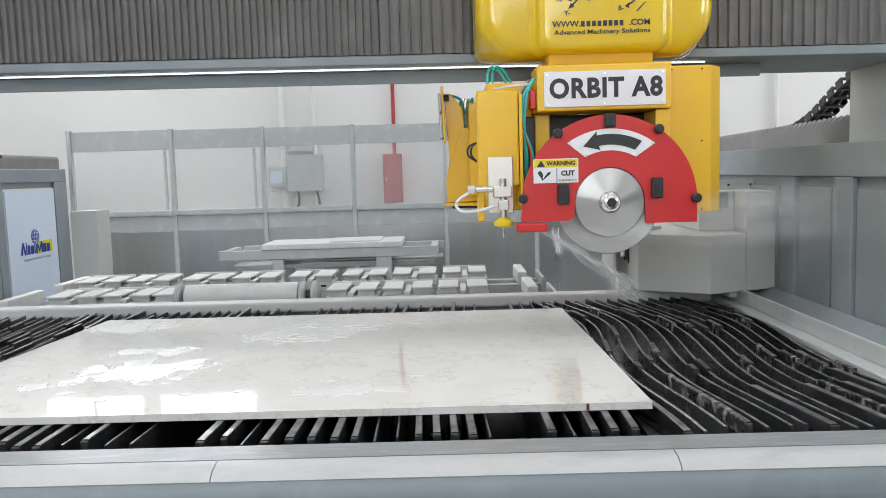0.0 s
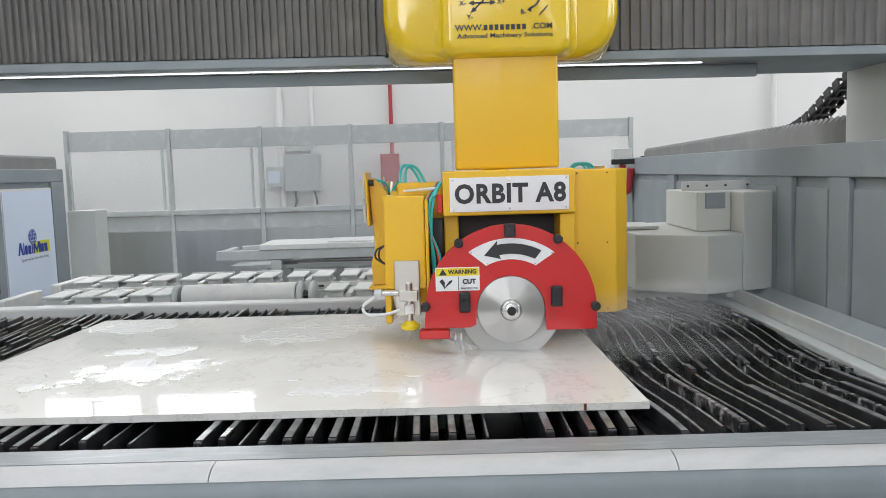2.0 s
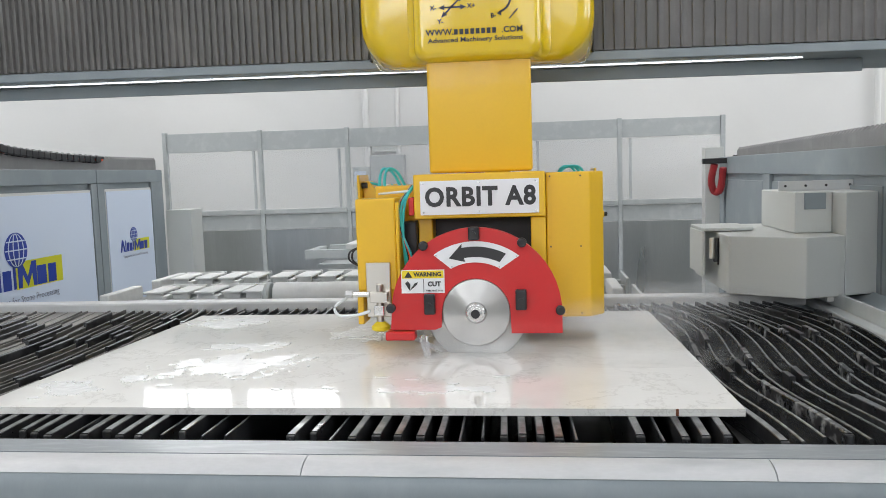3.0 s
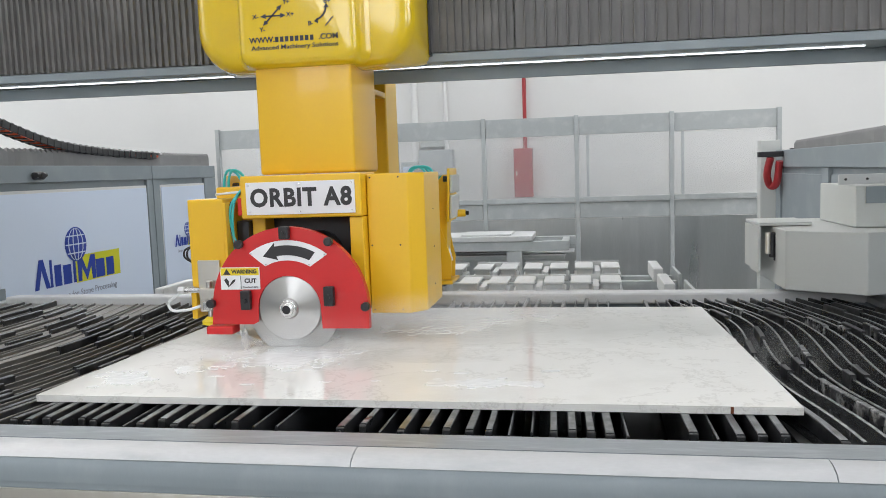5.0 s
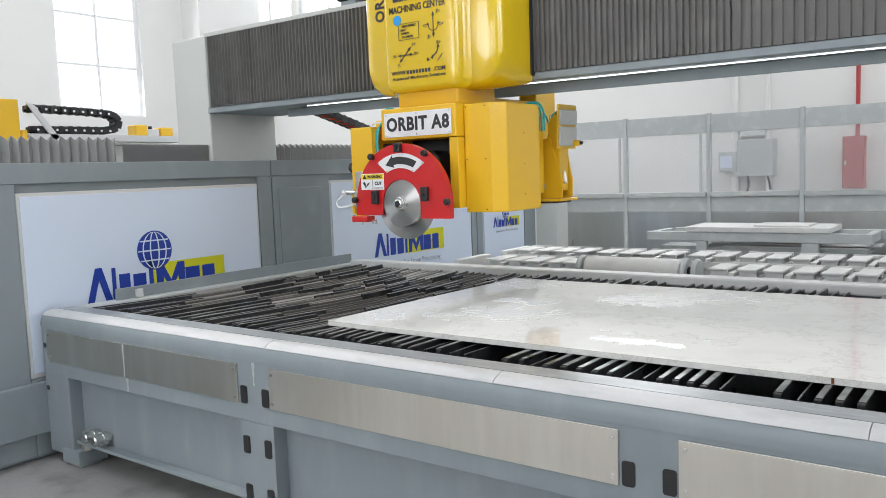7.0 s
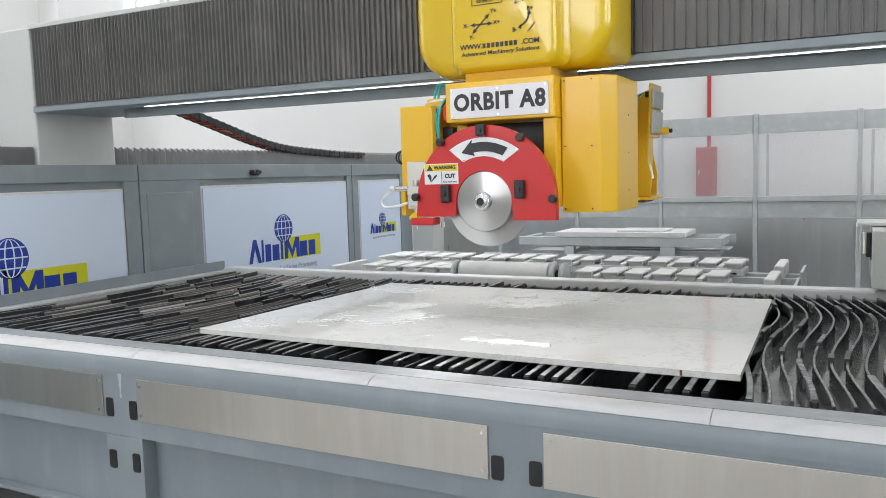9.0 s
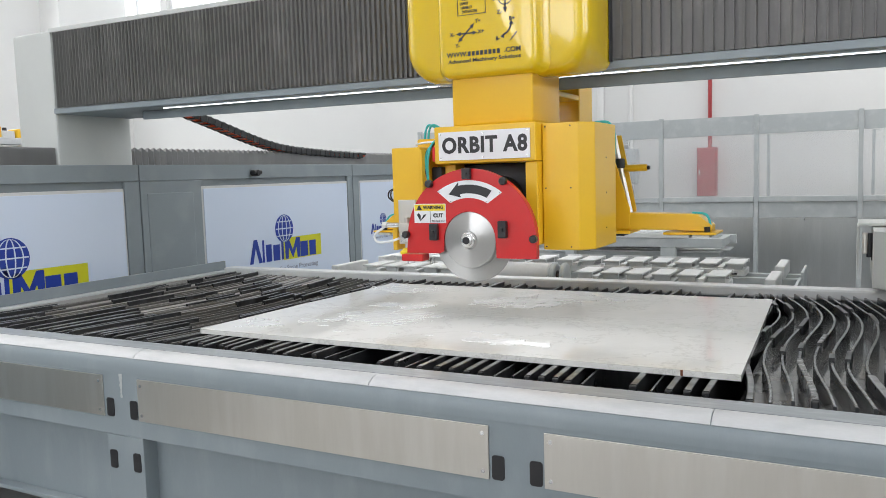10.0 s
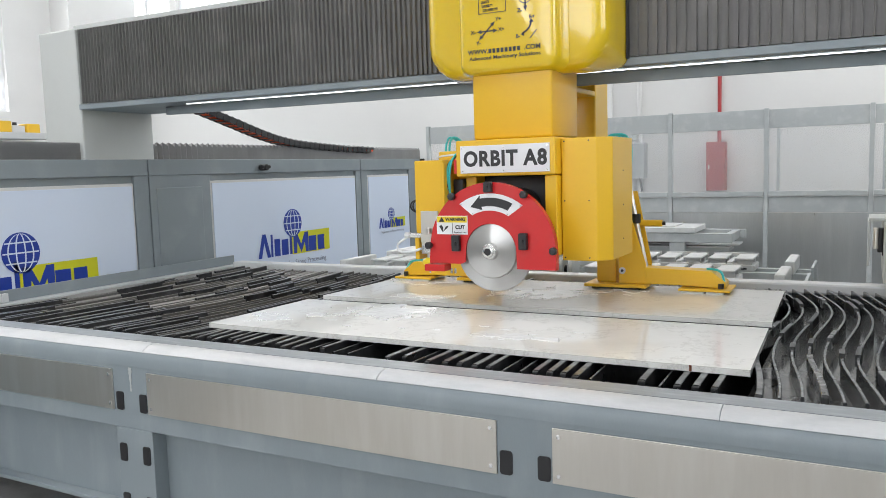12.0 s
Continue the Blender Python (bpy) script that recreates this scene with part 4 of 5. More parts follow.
writing("label_text", "Keep hands away", 0.0105, pose(lx + 0.042, 1.0497, lz - 0.033, 90, 0, 0), ink, wl, 0.0005, wide=0.86)
part("label_line", box(lx + 0.002, lx + 0.004, 1.0495, 1.0503, lz - 0.04, lz + 0.01), ink, wl)
pic = bmesh.new()
prism([(lx - 0.052, lz - 0.036), (lx - 0.022, lz - 0.012), (lx - 0.018, lz - 0.002), (lx - 0.030, lz - 0.006)], "y", 1.0495, 1.0503, bm=pic)
prism([(lx - 0.048, lz - 0.034), (lx - 0.066, lz - 0.006), (lx - 0.056, lz + 0.002), (lx - 0.046, lz - 0.01)], "y", 1.0495, 1.0503, bm=pic)
part("label_picture", pic, ink, wl)
# blade with flange
blade = part("blade", lathe(((0.02, 1.098), (0.188, 1.098), (0.190, 1.1), (0.188, 1.102), (0.02, 1.102)), (HX, 0, CZ), "y", 72), blade_dark, head, "turned steel saw blade", smooth=True)
part("flange", lathe(((0.124, 1.094), (0.124, 1.061), (0.122, 1.059), (0.040, 1.050), (0.036, 1.042)), (HX, 0, CZ), "y", 64), blade_steel, blade, "turned steel flange", smooth=True)
part("spindle_nut", lathe(((0.034, 1.05), (0.034, 1.034), (0.031, 1.031), (0.024, 1.031), (0.024, 1.024), (0.0165, 1.021), (0.0165, 1.03)), (HX, 0, CZ), "y", 24), chrome, blade, smooth=True)
# black plug near the lip paints the shade inside the open bore
part("bore_shade_plug", rod((HX, 0, CZ), "y", 0.0163, 1.0225, 1.03, 20), black, blade)

# ---- vacuum lifter behind the head (slides down, arms swing out) ----
LZ = 0.305  # rest height of its feet above their lowest place
LX = HX - 0.05
LFY = 1.98  # middle line of the feet
FOOT = 0.886
lifter = thing("vacuum_lifter", (LX, LFY, FOOT), "yellow vacuum lifter with two feet and swing arms", "vacuum lifter")
for s in (-1, 1):
    a = LX + s * 0.385
    part("foot_plate", box(a - 0.165, a + 0.165, LFY - 0.11, LFY + 0.11, FOOT, FOOT + 0.016, 0.003), yellow, lifter)
    part("suction_pad", box(a - 0.13, a + 0.13, LFY - 0.09, LFY + 0.09, FOOT - 0.012, FOOT - 0.001, 0.004), rubber_cap, lifter, "black rubber suction pad")
    part("foot_post", box(a - 0.085 - s * 0.03, a + 0.02 - s * 0.03, LFY - 0.04, LFY + 0.06, FOOT + 0.017, FOOT + 0.32, 0.006), yellow, lifter)
    part("cheek", prism([(a + s * 0.01, FOOT + 0.018), (a + s * 0.15, FOOT + 0.018), (a + s * 0.155, FOOT + 0.12), (a + s * 0.08, FOOT + 0.36), (a + s * 0.01, FOOT + 0.36)], "y", LFY - 0.062, LFY - 0.052, 0.002), yellow, lifter)
    part("cheek", prism([(a + s * 0.01, FOOT + 0.018), (a + s * 0.15, FOOT + 0.018), (a + s * 0.155, FOOT + 0.12), (a + s * 0.08, FOOT + 0.50), (a + s * 0.01, FOOT + 0.50)], "y", LFY + 0.062, LFY + 0.072, 0.002), yellow, lifter)
    bolt = part("bolt", lathe(((0.018, 0.0), (0.018, -0.005), (0.009, -0.006), (0.008, -0.002)), (a + s * 0.03, LFY - 0.0625, FOOT + 0.085), "y", 18), strip, lifter, "white nylon bush", smooth=True)
    part("bolt_head", rod((a + s * 0.03, LFY - 0.0625, FOOT + 0.085), "y", 0.0078, -0.0045, -0.0025, 6), black, bolt)
    part("cylinder", tube([(a + s * 0.05, LFY + 0.03, FOOT + 0.5), (a + s * 0.08, LFY + 0.02, FOOT + 0.36), (a + s * 0.14, LFY, FOOT + 0.10)], 0.014), steel, lifter, smooth=True)
    part("cylinder_collar", rod((a + s * 0.082, LFY + 0.02, 0), "z", 0.026, FOOT + 0.33, FOOT + 0.38, 14, bev=0.004), black, lifter, smooth=True)
    part("hose", tube([(a + s * 0.02, LFY, FOOT + 0.50), (a + s * 0.06, LFY - 0.03, FOOT + 0.42), (a + s * 0.05, LFY - 0.03, FOOT + 0.3), (a + s * 0.13, LFY - 0.02, FOOT + 0.12)], 0.006, 8), teal, lifter, smooth=True)
part("stay", rod((0, 2.03, 1.215), "x", 0.018, 0.94, 1.13, 16, bev=0.003), yellow, lifter, smooth=True)
part("stay_tip", rod((0, 2.03, 1.215), "x", 0.010, 1.131, 1.145, 12), black, lifter)
ARMS = []
for s in (-1, 1):
    hx, hz = LX + s * 0.475, FOOT + 0.06
    arm = new("swing_arm")
    arm.parent = lifter
    arm.location = (hx - LX, 0, hz - FOOT)
    ORIGIN[arm.name] = Vector((hx, LFY, hz))
    ARMS.append((arm, s))
    arm_out = [(0.0, -0.042), (0.22, -0.042), (0.46, -0.05), (0.46, -0.02), (0.39, 0.035), (0.0, 0.045)]
    bar = prism([(hx + s * u, hz + w) for u, w in arm_out], "y", LFY - 0.06, LFY + 0.05, 0.004)
    part("arm_bar", bar, yellow, arm)
    part("arm_plate", box(*sorted((hx + s * 0.24, hx + s * 0.49)), LFY - 0.12, LFY + 0.10, hz - 0.062, hz - 0.0505, 0.003), yellow, arm)
    for u0, u1 in ((0.255, 0.365), (0.375, 0.46)):
        part("arm_pad", box(*sorted((hx + s * u0, hx + s * u1)), LFY - 0.118, LFY + 0.085, hz - 0.0775, hz - 0.0625, 0.006), grey_light, arm, "pale rubber suction pad")
    part("fitting", rod((hx + s * 0.44, LFY - 0.07, hz - 0.045), "z", 0.014, -0.012, 0.02, 12), black, arm)
    part("hose", tube([(hx + s * 0.36, LFY, hz + 0.04), (hx + s * 0.43, LFY - 0.02, hz + 0.03), (hx + s * 0.455, LFY - 0.05, hz - 0.03)], 0.006, 8), teal, arm, smooth=True)

# ---- slab, in its two pieces ----
ST, SB = 0.874, 0.852
slab_front = thing("stone_slab", (0, 0.75, SB), "wet polished off-white quartz slab, front piece, lying on the slats", "stone slab", "slab pieces")
slab_rear = thing("stone_slab", (0, 1.52, SB), "wet polished off-white quartz slab, rear piece with cut edge", "stone slab", "slab pieces")
part("stone", prism([(-1.148, 0.406), (1.142, 0.406), (1.125, 1.0999), (-1.125, 1.0999)], "z", SB, ST, 0.0005), stone, slab_front)
part("stone", prism([(-1.125, 1.1001), (1.125, 1.1001), (1.10, 1.95), (-1.08, 1.95)], "z", SB, ST, 0.0005), stone, slab_rear)
part("rust_chip", box(0.955, 0.963, 0.4035, 0.4075, SB + 0.002, ST - 0.001), rust, slab_front)



def puddle(cx, cy, rx, ry, seed, parent, edge=0.35, cell=0.006):
    """A ragged film of water standing on the stone."""
    bm = bmesh.new()
    nx, ny = int(2.6 * rx / cell), int(2.6 * ry / cell)
    keep = {}

    def inside(i, j):
        u, v = (i / nx - 0.5) * 2.6, (j / ny - 0.5) * 2.6
        q = 1 - u * u - v * v
        w = noise.fractal((u * rx * 11 + seed, v * ry * 11, seed * 1.7), 0.8, 2.1, 6)
        return q + edge * 2.6 * w > 0.35

    def vert(i, j):
        if (i, j) not in keep:
            x, y = cx + (i / nx - 0.5) * 2.6 * rx, cy + (j / ny - 0.5) * 2.6 * ry
            keep[(i, j)] = bm.verts.new((x + 0.003 * noise.noise((x * 90, y * 90, 1)), y + 0.003 * noise.noise((x * 90, y * 90, 7)), ST + 0.0022 + 0.0006 * noise.noise((x * 42, y * 42, 3))))
        return keep[(i, j)]
    for i in range(nx):
        for j in range(ny):
            if inside(i, j):
                bm.faces.new((vert(i, j), vert(i + 1, j), vert(i + 1, j + 1), vert(i, j + 1)))
    rim = [e for e in bm.edges if len(e.link_faces) == 1]
    if rim:
        low = bmesh.ops.extrude_edge_only(bm, edges=rim)
        bmesh.ops.translate(bm, vec=(0, 0, -0.0024), verts=[g for g in low["geom"] if isinstance(g, bmesh.types.BMVert)])
    if bm.faces:
        part("water_film", bm, froth_glare, parent, "frothy water standing on the stone, white glare painted in", smooth=True)
    else:
        bm.free()


# white base colour stands for bright reflections on the pools as well as froth
froth_glare = surface("frothy_glare_water", (0.87, 0.88, 0.87), 0.17, var=0.06, scale=14, fine=160, bump=0.05, coat=0.5)
puddle(-0.50, 0.92, 0.28, 0.17, 11.4, slab_front, 0.36)
puddle(-0.98, 0.62, 0.14, 0.10, 8.3, slab_front, 0.36)
puddle(-0.75, 0.72, 0.10, 0.05, 2.2, slab_front, 0.6)
puddle(0.25, 0.60, 0.16, 0.05, 5.2, slab_front, 0.6)
puddle(-0.55, 1.22, 0.22, 0.09, 4.4, slab_rear, 0.36)
puddle(-0.85, 1.75, 0.22, 0.14, 6.0, slab_rear, 0.36)
puddle(-0.05, 1.50, 0.24, 0.16, 1.3, slab_rear, 0.45)
puddle(0.16, 1.70, 0.30, 0.14, 3.7, slab_rear, 0.4)
for i in range(14):
    puddle(-1.02 + 0.115 * i + 0.05 * math.sin(i * 5.1), 0.50 + 0.26 * abs(math.sin(i * 2.3)), 0.022 + 0.012 * abs(math.sin(i * 3.7)), 0.012, 20.5 + i, slab_front, 0.3, 0.004)

# ---- cutting table ----
TX0, TX1, TY1 = -2.965, 2.08, 2.47
table = thing("cutting_table", (-0.45, 1.2, 0), "grey steel cutting table with steel front plates and white edge strip", "machine table")
part("tub_floor", box(TX0 + 0.1, TX1 - 0.1, 0.14, TY1 - 0.1, 0.60, 0.62), tank_dark, table, "dark wet tub floor")
part("silt_bed", box(1.13, TX1 - 0.1, 0.142, TY1 - 0.102, 0.64, 0.775), silt, table, "wet grey silt in the tub")
part("silt_bed", box(TX0 + 0.1, -1.25, 0.142, TY1 - 0.102, 0.64, 0.78), silt, table, "wet grey silt in the tub")
part("silt_bed", prism([(TX0 + 0.101, 0.781), (-1.55, 0.781), (-1.75, 0.826), (TX0 + 0.101, 0.833)], "y", 0.15, 2.36), dry_silt, table, "dried grey-brown silt between the slats")
part("front_beam", box(TX0, TX1, 0.0, 0.06, 0.50, 0.80, 0.003), grey_drip, table)
part("tub_front", box(TX0 + 0.06, TX1 - 0.06, 0.062, 0.14, 0.62, 0.815, 0.004), grey, table)
nose = [(0.20, 0.815), (0.20, 0.846), (0.082, 0.846), (0.055, 0.844), (0.028, 0.836), (0.010, 0.822), (0.001, 0.803), (-0.002, 0.785), (-0.003, 0.765), (0.06, 0.765), (0.06, 0.815)]
part("edge_rail", prism(nose, "x", TX0, TX1), grey_drip, table, smooth=True)
part("ledge_wear", box(TX0 + 0.02, TX1 - 0.02, 0.10, 0.198, 0.8462, 0.8475), ledge, table, "scuffed wet ledge behind the edge strip")
sx = [TX0, -1.129, 0.0, 1.111, TX1]
for a, b in zip(sx, sx[1:]):
    st = [(0.085, 0.8465), (0.085, 0.8505), (0.064, 0.851), (0.044, 0.8475), (0.022, 0.8375), (0.010, 0.8265), (0.013, 0.8245), (0.028, 0.8365), (0.055, 0.8445), (0.068, 0.8465)]
    part("edge_strip", prism(st, "x", a + 0.0015, b - 0.0015), edge_white, table, "worn white plastic edge strip", smooth=True)
for a, b, first in ((-2.90, -1.30, 0), (-1.097, 0.45, 1), (0.634, 2.02, 0)):
    pl = part("front_plate", box(a, b, -0.007, -0.001, 0.575, 0.747, 0.001), steel, table, "brushed stainless front plate with drip marks")
    for x in (a + 0.02, b - 0.02):
        for z in (0.60, 0.722):
            part("plate_screw", rod((x, -0.007, z), "y", 0.007, -0.003, 0.0, 10), chrome, pl)
    part("lower_panel", box(a - 0.02 + (0.12 if a < -2 else 0), b + 0.02, 0.07, 0.08, 0.12, 0.50), grey_drip, table)
    part("stiffener", box(a, b, 0.02, 0.069, 0.13, 0.15, 0.003), grey, table)
for a, b in ((TX0, -2.72), (-1.30, -1.09), (0.455, 0.63), (2.0, TX1)):
    part("leg", box(a, b, 0.0, 0.10, 0.06, 0.4995, 0.003), grey_drip, table)
# slots and round holes are black pieces; the colour gives their inner shade
for pa, pb in ((-1.264, -1.128), (0.480, 0.606)):
    for z in (0.615, 0.395, 0.18):
        for x in (pa, pb):
            hole = arc(x + 0.011, z + 0.029, 0.010, 0, 90, 5) + arc(x - 0.011, z + 0.029, 0.010, 90, 180, 5) + arc(x - 0.011, z - 0.029, 0.010, 180, 270, 5) + arc(x + 0.011, z - 0.029, 0.010, 270, 360, 5)
            part("slot_shade", prism(hole, "y", -0.0035, 0.004), black, table)
for z in (0.66, 0.42):
    part("slot_shade", prism(arc(-2.94, z, 0.014, 0, 360, 14)[:-1], "y", -0.003, 0.003), black, table)


def lime_run(x, y, z0, z1, w, seed):
    """A dried white run of lime water down the front."""
    line = [(x + w * (0.4 * noise.noise((seed, i * 0.6, 0)) + 0.5 - 0.22 * i / 12), z1 + (z0 - z1) * i / 12) for i in range(13)]
    back = [(x + w * (0.4 * noise.noise((seed, i * 0.6, 5)) - 0.5 + 0.22 * i / 12), z1 + (z0 - z1) * i / 12) for i in range(13)]
    part("lime_run", prism(line + back[::-1], "y", y - 0.0012, y - 0.0004), lime_crust, table)


for x, y, z0, z1, w in ((-2.16, -0.0072, 0.58, 0.745, 0.014), (-2.15, -0.0003, 0.505, 0.572, 0.02), (-1.196, -0.0003, 0.66, 0.76, 0.018)):
    lime_run(x, y, z0, z1, w, x * 7.3)
part("foot_block", box(-2.83, -2.66, -0.01, 0.16, 0.02, 0.10, 0.006), grey, table)
part("foot_pad", box(-2.80, -2.69, 0.02, 0.14, 0.0, 0.02, 0.003), grey_dust, table)
part("foot_block", box(1.9, 2.06, -0.01, 0.16, 0.02, 0.10, 0.006), grey, table)
part("foot_pad", box(1.93, 2.03, 0.02, 0.14, 0.0, 0.02, 0.003), grey_dust, table)
part("foot_bolt", rod((-2.67, 0.05, 0), "z", 0.02, 0.10, 0.20, 6), steel, table)
part("foot_nut", rod((-2.67, 0.05, 0), "z", 0.032, 0.10, 0.125, 6), steel, table)
for x in (-2.56, -2.47):
    part("drain_pipe", rod((x, 0, 0.20), "y", 0.03, -0.03, 0.069, 20, bev=0.006), chrome, table, smooth=True)
    part("drain_nut", rod((x, 0, 0.20), "y", 0.038, 0.02, 0.045, 8), chrome, table)
part("side_beam", box(TX0, TX0 + 0.06, 0.062, TY1, 0.06, 0.815, 0.006), grey, table)
part("side_beam", box(TX1 - 0.06, TX1, 0.062, TY1, 0.06, 0.815, 0.006), grey, table)
part("back_beam", box(TX0 + 0.062, TX1 - 0.062, TY1 - 0.06, TY1, 0.06, 0.815, 0.006), grey, table)
part("side_rail", box(TX0, TX0 + 0.13, 0.205, TY1, 0.816, 0.846, 0.006), grey_dust, table)
part("side_rail", box(TX1 - 0.13, TX1, 0.205, TY1, 0.816, 0.846, 0.006), grey_dust, table)
part("splash_plate", box(TX0 + 0.055, TX0 + 0.07, 0.42, TY1 - 0.02, 0.847, 0.915, 0.003), grey, table)
part("splash_plate", box(TX1 - 0.07, TX1 - 0.055, 0.42, TY1 - 0.02, 0.847, 0.915, 0.003), grey_dust, table)
part("plate_clip", box(TX0 + 0.072, TX0 + 0.10, 0.54, 0.58, 0.85, 0.90, 0.004), strip, table)
part("back_rail", box(TX0 + 0.132, TX1 - 0.132, 2.36, TY1, 0.816, 0.875, 0.012), strip, table, "white back edge rail")

# chute between table and side wall
chute = thing("steel_chute", (2.14, 1.5, 0), "grey sloping steel chute beside the table", "chute")
part("sheet", prism([(TX1 + 0.004, 0.83), (EX - 0.004, 0.90), (EX - 0.004, 0.91), (TX1 + 0.004, 0.84)], "y", -0.5, 2.35), grey, chute)
part("support", box(TX1 + 0.02, EX - 0.02, 0.6, 0.66, 0.0, 0.84), grey, chute)

# ---- tool magazine box on the side wall ----
MAG_S, MAG_C = 0.85, Vector((0.589, -1.789, 1.542))


def mag_part(name, bm, material, parent, label="", smooth=False):
    """Drawn at full size, then brought to the machine's scale."""
    for v in bm.verts:
        v.co = MAG_C + (v.co - MAG_C) * MAG_S
    return part(name, bm, material, parent, label, smooth)


mag = thing("tool_magazine", (1.87, 2.28, 0.90), "pale grey tool magazine cover with open flap on the side wall", "tool magazine")
mag_part("lower_cover", prism([(1.70, 2.95), (2.06, 2.72), (2.298, 2.818), (2.298, 3.9), (1.70, 3.9)], "z", 0.79, 1.13, 0.006), grey_light, mag)
mag_part("side_cover", prism([(2.30, 2.819), (2.50, 2.90), (2.56, 2.95), (2.56, 3.9), (2.30, 3.9)], "z", 0.79, 1.37, 0.006), grey_light, mag)
mag_part("upper_cover", box(2.09, 2.298, 3.02, 3.7, 1.132, 1.37, 0.006), grey_light, mag)
# open notch drawn as a flat plate; the darker grey carries its shade
mag_part("recess_shade_plate", box(2.14, 2.26, 3.008, 3.018, 1.27, 1.365, 0.002), grey, mag)
for x in (2.12, 2.24, 2.36, 2.50):
    mag_part("screw", rod((x, 3.3, 1.40), "y", 0.008, -0.004, 0.0, 8), ink, mag)
mag_part("back_flange", box(2.08, 2.54, 3.3, 3.31, 1.37, 1.43, 0.002), strip, mag)
mag_part("flap", box(1.62, 1.92, 3.25, 3.65, 1.135, 1.155, 0.004), grey_light, mag)
mag_part("flap_side", box(1.615, 1.63, 3.25, 3.65, 0.86, 1.133, 0.004), grey_light, mag)
for i in range(3):
    mag_part("tool_holder", rod((1.66 + 0.025 * i, 3.2, 0), "z", 0.018, 0.97 - 0.02 * i, 1.10, 14, bev=0.004), black if i else steel, mag, smooth=True)
mag_part("drain_tap", box(2.22, 2.26, 2.86, 2.90, 0.75, 0.788, 0.004), strip, mag)
clamp = thing("hand_clamp", (2.18, 5.15, 1.4), "red handled clamp hung on the grey side wall", "clamp")
part("grip", tube([(2.10, 5.1, 1.55), (2.085, 5.15, 1.42), (2.12, 5.2, 1.32), (2.16, 5.15, 1.34), (2.17, 5.1, 1.52)], 0.03), red_dull, clamp, smooth=True)
part("bar", box(2.0, 2.198, 5.08, 5.13, 1.555, 1.60, 0.006), black, clamp)
solo("end_post", box(2.08, 2.24, 5.37, 5.5, 0, 1.70, 0.006), grey_light, "pale grey post at the wall's end", "post")
solo("end_post", box(-3.022, -2.76, 5.64, 5.9, 0, 1.27, 0.006), grey_light, "pale grey post at the wall's end", "post")

# ---- conveyor behind the table ----


def conveyor_block():
    th = thing("conveyor_block", (0, 0, 0.80), "dusty grey conveyor link with two flat pads", "conveyor link", "links of the slab conveyor")
    part("base", box(-0.15, 0.15, -0.12, 0.12, 0.80, 0.842, 0.006), pale_dust, th)
    for a, b in ((-0.142, -0.026), (0.026, 0.142)):
        part("pad", box(a, b, -0.135, 0.135, 0.876, 0.890, 0.005), pale_dust, th)
        for yy in (-0.09, 0.09):
            part("web", box(a + 0.01, b - 0.01, yy - 0.012, yy + 0.012, 0.843, 0.875), pale_dust, th)
        # dark opening drawn as a black strip, its shade in the colour
        part("slot_shade", box((a + b) / 2 - 0.018, (a + b) / 2 + 0.018, -0.1235, -0.1205, 0.812, 0.824), black, th)
    part("rim_plate", box(-0.148, 0.148, 0.137, 0.150, 0.870, 0.897, 0.003), pale_dust, th)
    part("cross_bar", box(-0.018, 0.018, -0.15, 0.15, 0.843, 0.868, 0.004), pale_dust, th)
    return th


links = []
for row, (yy, xs) in enumerate(((2.80, (-1.62, -1.30, -1.0, 0.0, 0.32, 0.64)), (3.45, (-1.75, -1.42, -1.05, -0.72, -0.35, 0.0, 0.33, 0.66)))):
    for x in xs:
        links.append((x, yy))
base_link = conveyor_block()
base_link.location = (links[0][0], links[0][1], 0.80)
for x, yy in links[1:]:
    copy_thing(base_link, pose(x, yy + 0.01 * noise.noise((x * 5, yy, 0)), 0.80, 0, 0, 1.5 * noise.noise((x * 7, 2, yy))))
for yy in (2.80, 3.45):
    bed = thing("conveyor_bed", (-0.5, yy, 0), "grey steel conveyor bed frame", "conveyor frame", "conveyor frames")
    part("rail", box(-2.05, 1.15, yy - 0.14, yy - 0.09, 0.70, 0.798, 0.005), grey_dust, bed)
    part("rail", box(-2.05, 1.15, yy + 0.09, yy + 0.14, 0.70, 0.798, 0.005), grey_dust, bed)
    for x in (-1.9, -0.5, 0.85):
        part("leg", box(x - 0.04, x + 0.04, yy - 0.085, yy + 0.085, 0, 0.698, 0.005), grey_dust, bed)
    part("end_plate", box(1.152, 1.17, yy - 0.2, yy + 0.2, 0.68, 0.85, 0.004), grey_dust, bed)
    for x in (-1.97, 1.03):
        part("end_guide", box(x - 0.03, x + 0.03, yy - 0.2, yy + 0.22, 0.80, 0.885, 0.008), pale_dust, bed)
drum = thing("conveyor_drum", (-0.61, 2.74, 0.83), "grey steel conveyor drum with round end plates", "drum")
part("shell", rod((0, 2.64, 0.87), "x", 0.072, -0.93, -0.29, 32, bev=0.006), pale_dust, drum, smooth=True)
for a in (-0.985, -0.285, -0.215):
    part("end_plate", rod((0, 2.64, 0.865), "x", 0.082, a, a + 0.035, 28, bev=0.01), grey_dust, drum, smooth=True)
part("axle", rod((0, 2.64, 0.865), "x", 0.03, -0.25, -0.215, 14), black, drum)
part("bracket", box(-0.96, -0.24, 2.60, 2.68, 0.72, 0.78), grey_dust, drum)
part("stand", box(-0.66, -0.56, 2.60, 2.68, 0, 0.72), grey_dust, drum)

far = thing("far_table", (-0.45, 5.0, 0), "grey steel trestle bench behind the conveyor", "bench")
